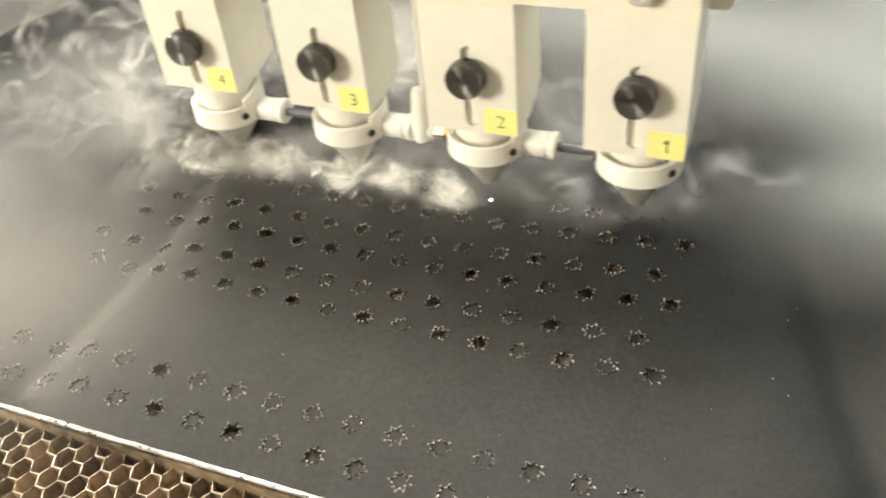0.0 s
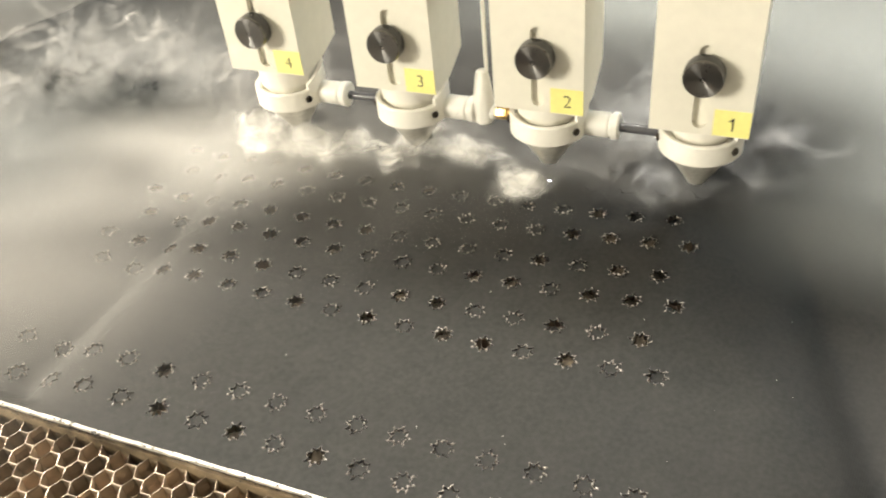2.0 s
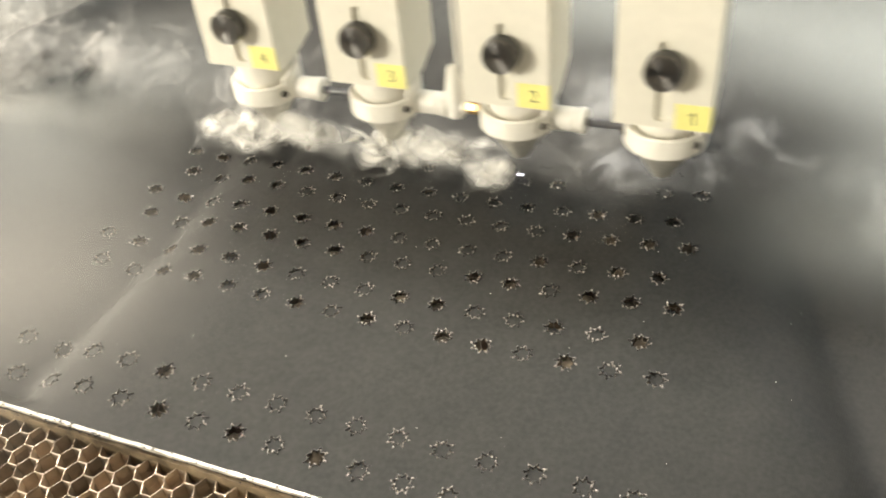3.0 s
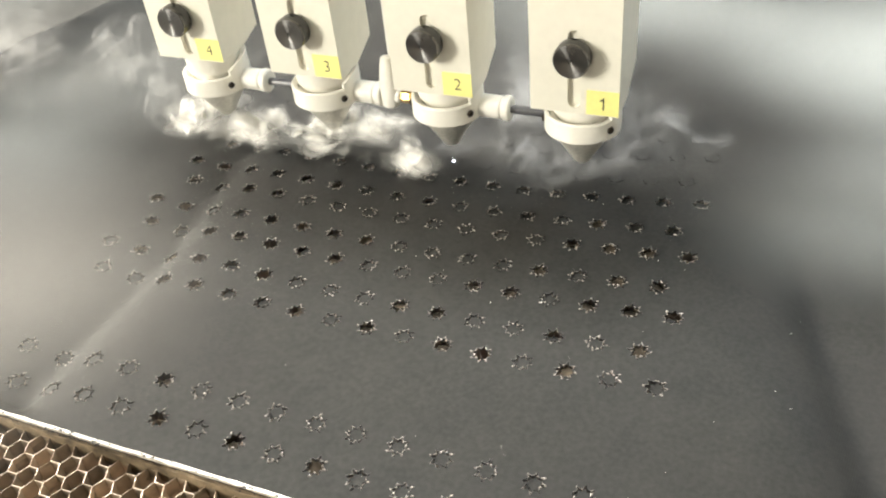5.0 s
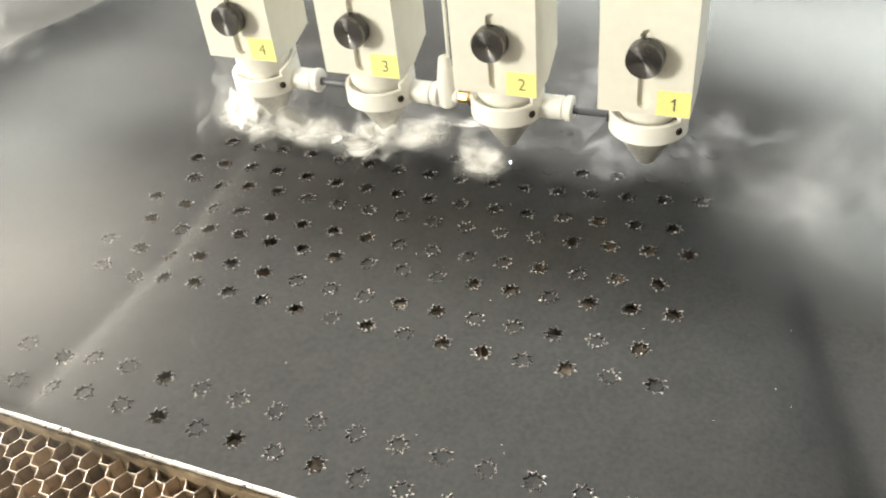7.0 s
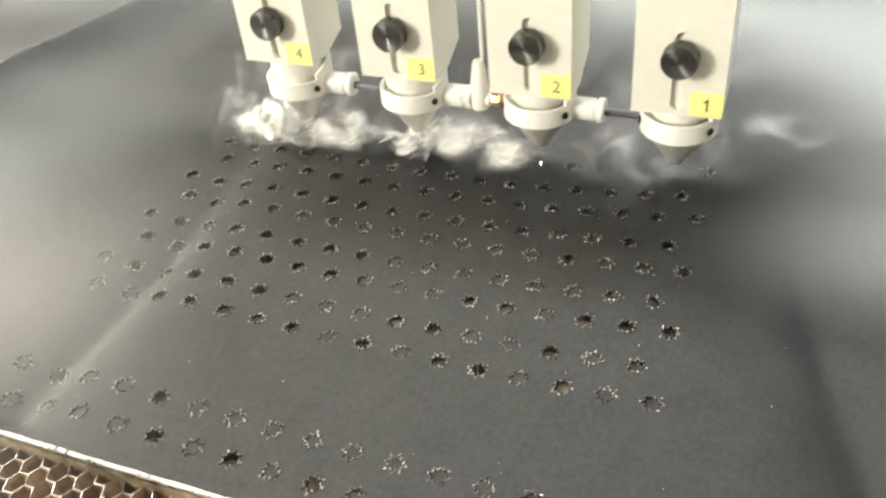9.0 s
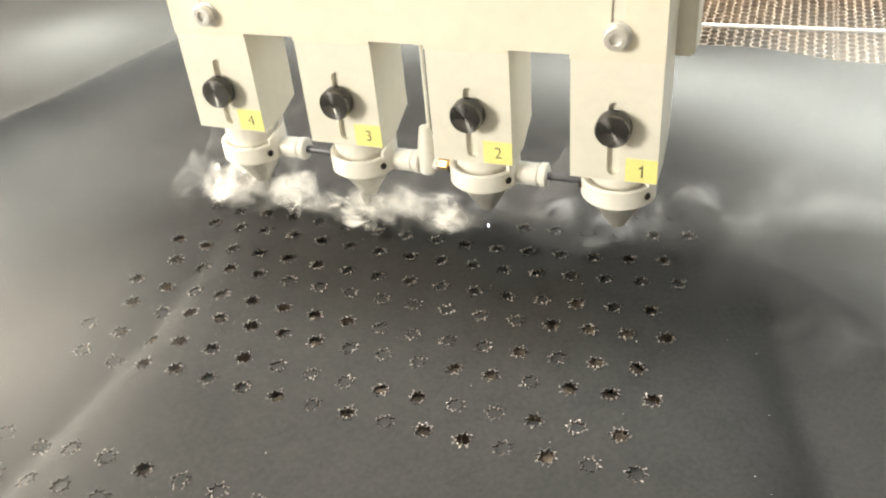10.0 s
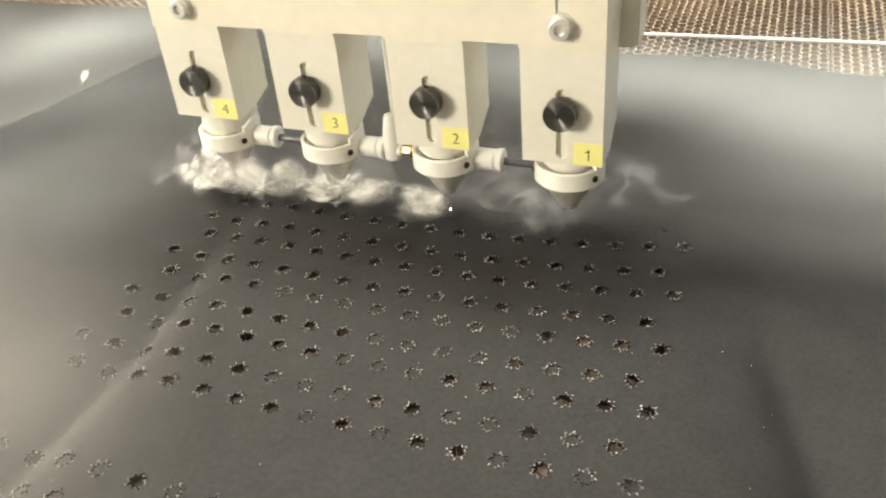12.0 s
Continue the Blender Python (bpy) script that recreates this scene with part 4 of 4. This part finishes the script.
        tagged(ob, "thin bluish veil of smoke low over the cloth", "smoke", "smoke veils")
        MISTS.append((ob, (x, y, z), come, leave))


    for q in range(9):
        ob = new("smoke_curl", curl_mesh("smoke_curl", 200 + q, 4))
        tagged(ob, "thin curling threads of bright smoke", "smoke", "smoke curls")
        DRIFTS.append((ob, (-23 + 2.1 * q, rng.uniform(4.5, 10.5), rng.uniform(0.7, 1.8)), -5.2, rng.uniform(0, 6.28)))
    for q, (x, y, z) in enumerate(((-13.5, 7.2, 1.0), (-15.0, 8.4, 1.5), (-16.0, 6.4, 0.9), (-18.0, 9.6, 1.6))):
        ob = new("smoke_curl", curl_mesh("smoke_curl", 220 + q, 6, 0.4))
        tagged(ob, "long streaks of bright smoke blown sideways", "smoke", "smoke curls")
        DRIFTS.append((ob, (x, y, z), -6.0, rng.uniform(0, 6.28)))
    for q, leave in enumerate((1.7, 6.0, 8.85)):
        ob = new("smoke_plume", smoke_mesh("smoke_plume", 130 + q, 12, 2.4 + 0.9 * q, 1.9 + 0.6 * q, 1.2, PLUME))
        tagged(ob, "bluish plume of smoke blown off the end nozzle", "smoke", "smoke plumes")
        PLUMES.append((ob, leave, 1.3 * q))
    ob = new("smoke_puff", smoke_mesh("smoke_puff", 150, 2, 0.55, 0.4, 0.3, SMOKE))
    tagged(ob, "small white puff of smoke drifting off alone", "smoke", "smoke puffs")
    STRAYS.append(ob)


def veil_mesh(name, seed, w, h, mat):
    """One slow-waved sheet of haze lying over the cloth."""
    bm = bmesh.new()
    bmesh.ops.create_grid(bm, x_segments=24, y_segments=18, size=1, calc_uvs=False)
    layer = bm.loops.layers.uv.new("sheet")
    for f in bm.faces:
        for lp in f.loops:
            lp[layer].uv = lp.vert.co.x, lp.vert.co.y
    for v in bm.verts:
        x, y = v.co.x * w, v.co.y * h
        v.co = Vector((x, y, 0.35 * noise.noise(Vector((x * 0.12, y * 0.12, seed))))) * U
    return link_mesh(name, bm, mat, True)


def lint():
    """Pale specks of lint and ash scattered on the cloth."""
    rng = random.Random(8)
    bv, bf = [], []
    for _ in range(150):
        p = on_cloth(rng.uniform(-26, 8), rng.uniform(-4.5, 20), 0.006) / U
        s, a = rng.uniform(0.008, 0.02), rng.uniform(0, 3.1)
        b = len(bv)
        for k, (dx, dy, dz) in enumerate(((1, 0, 0), (0, 0.5, 0), (-1, 0, 0), (0, -0.5, 0), (0, 0, 0.7))):
            bv.append((p + s * Vector((dx * math.cos(a) - dy * math.sin(a), dx * math.sin(a) + dy * math.cos(a), dz))) * U)
        bf += [(b, b + 1, b + 4), (b + 1, b + 2, b + 4), (b + 2, b + 3, b + 4), (b + 3, b, b + 4)]
    me = bpy.data.meshes.new("lint")
    me.from_pydata(bv, [], bf)
    me.materials.append(WHITEPLASTIC)
    tagged(new("lint", me), "pale specks of lint on the cloth", "lint", kind="stuff")


# ---- build ----
room()
# both windows are unseen, added round the two side lamps
window_wall("wall_south", "window_1", 3.0, -2.6, -1.3, 0.6, 1.7, pose(-0.2, -2.6, 0))
window_wall("wall_west", "window_2", 3.1, -0.5, 1.3, 0.4, 1.6, pose(-3.2, 0.5, 0, 0, 0, -90))
for lx, ly, lz, lsx, lsy, lw, lcol in LAMPS:
    ceiling_light(lx, ly, 2.1, lsx, lsy)
bed()
cloth()
cut_stars()
lint()
CARRIAGE = carriage_unit()
GANTRY = gantry_unit()
smoke()


def motions():
    walk(CARRIAGE, [(t, pose(head_place(t)[0] * U, head_place(t)[1] * U, 0)) for t in HEAD_ROWS])
    walk(GANTRY, [(t, pose(0, head_place(t)[1] * U, 0)) for t in HEAD_ROWS])
    for ob, t, under, over in RIMS:
        walk(ob, [(0, under), (max(t - 0.3, 0.03), under), (t, over), (12, over)])
    for ob, t, up, down in DROPS:
        walk(ob, [(0, up), (t - 0.1, up), (t + 0.1, down), (12, down)])
    for ob, j, s, ph, speed in PUFFS:
        rows = []
        for k in range(61):
            t = 0.2 * k
            hx, hy = head_place(t)
            w = 0.22
            x = hx - 4 * j + s[0] + w * math.sin(5.1 * t + ph) + (0.2 if j == 3 else -0.3)
            y = hy + s[1] + w * math.sin(4.3 * t + 2 * ph)
            z = s[2] + 0.12 * math.sin(6.7 * t + ph)
            rows.append((t, pose(x * U, y * U, max(z, 0.3) * U, 14 * math.sin(3.1 * t + ph), 14 * math.sin(2.7 * t + 2 * ph), 24 * math.sin(speed * 0.02 * t + ph))))
        walk(ob, rows)
    for ob, (x, y, z), v, ph in DRIFTS:
        walk(ob, [(0.4 * k, pose((x + v * 0.4 * k) * U, (y + 0.3 * math.sin(0.4 * k + ph)) * U, (z + 0.15 * math.sin(0.6 * k + ph)) * U,
                                 (12 if v < -1 else 2) * math.sin(0.5 * k + ph), (10 if v < -1 else 2) * math.sin(0.37 * k + ph), 25 * math.sin(0.2 * k + ph))) for k in range(31)])
    for ob, leave, ph in PLUMES:
        rows = []
        for k in range(61):
            t = 0.2 * k
            hx, hy = head_place(t)
            g = max(t - leave, 0)
            x, y = hx - 1.0 + 2.0 * smooth_step(0, 0.5, g) + 2.6 * g + 1.1 * g * g, hy + 3.0 - 3.6 * smooth_step(0, 0.8, g)
            rows.append((t, pose(x * U, y * U, (1.0 + 0.4 * smooth_step(0, 1.5, g) + 0.1 * math.sin(2 * t + ph)) * U, 10 * math.sin(t + ph), 8 * math.sin(1.3 * t + ph), 40 * math.sin(0.8 * t + ph))))
        walk(ob, rows)
    for ob, (x, y, z), (far, dy, t0, t1), (away, t2, t3) in MISTS:
        rows = []
        for k in range(61):
            t = 0.2 * k
            dx = far * smooth_step(t1, t0, t) + away * smooth_step(t2, t3, t) + 0.3 * math.sin(t)
            rows.append((t, pose((x + dx) * U, (y + dy + 0.2 * math.sin(1.5 * t)) * U, z * U, 0, 0, 4 * math.sin(0.75 * t))))
        walk(ob, rows)
    for ob in STRAYS:
        rows = []
        for k in range(61):
            t = 0.2 * k
            hx, hy = head_place(min(t, 10.6))
            g = smooth_step(10.8, 11.4, t)
            rows.append((t, pose(((hx - 12.6) * (1 - g) - 19.6 * g - 11.3 * max(t - 11.4, 0)) * U, ((hy - 0.4) * (1 - g) + 3.4 * g + 18.7 * max(t - 11.4, 0)) * U, (0.7 + 0.6 * g) * U, 20 * math.sin(3 * t), 0, 50 * math.sin(1.5 * t))))
        walk(ob, rows)
    # one veil sweeps in from behind the heads and away; three hang beside the first head, then blow off; the last follow the heads
    for n, (ob, (x, y, z), v, ph) in enumerate(SWEEPS):
        rows = []
        for k in range(61):
            t = 0.2 * k
            if n == 0:
                dx, dy = -0.6 * t - 22 * smooth_step(1.7, 3.6, t), -8.0 * smooth_step(0.5, 1.4, t) + 4.5 * smooth_step(1.9, 3.2, t)
            elif n > 3:
                dx, dy = 0.3 * math.sin(0.8 * t + ph), head_place(t)[1] - 6
            else:
                dx, dy = 17 * smooth_step(9.4, 11.6, t), 0.2 * math.sin(t + ph)
            rows.append((t, pose((x + dx) * U, (y + dy) * U, z * U, 2 * math.sin(0.9 * t + ph), 2 * math.sin(0.7 * t + ph), 0)))
        walk(ob, rows)


motions()
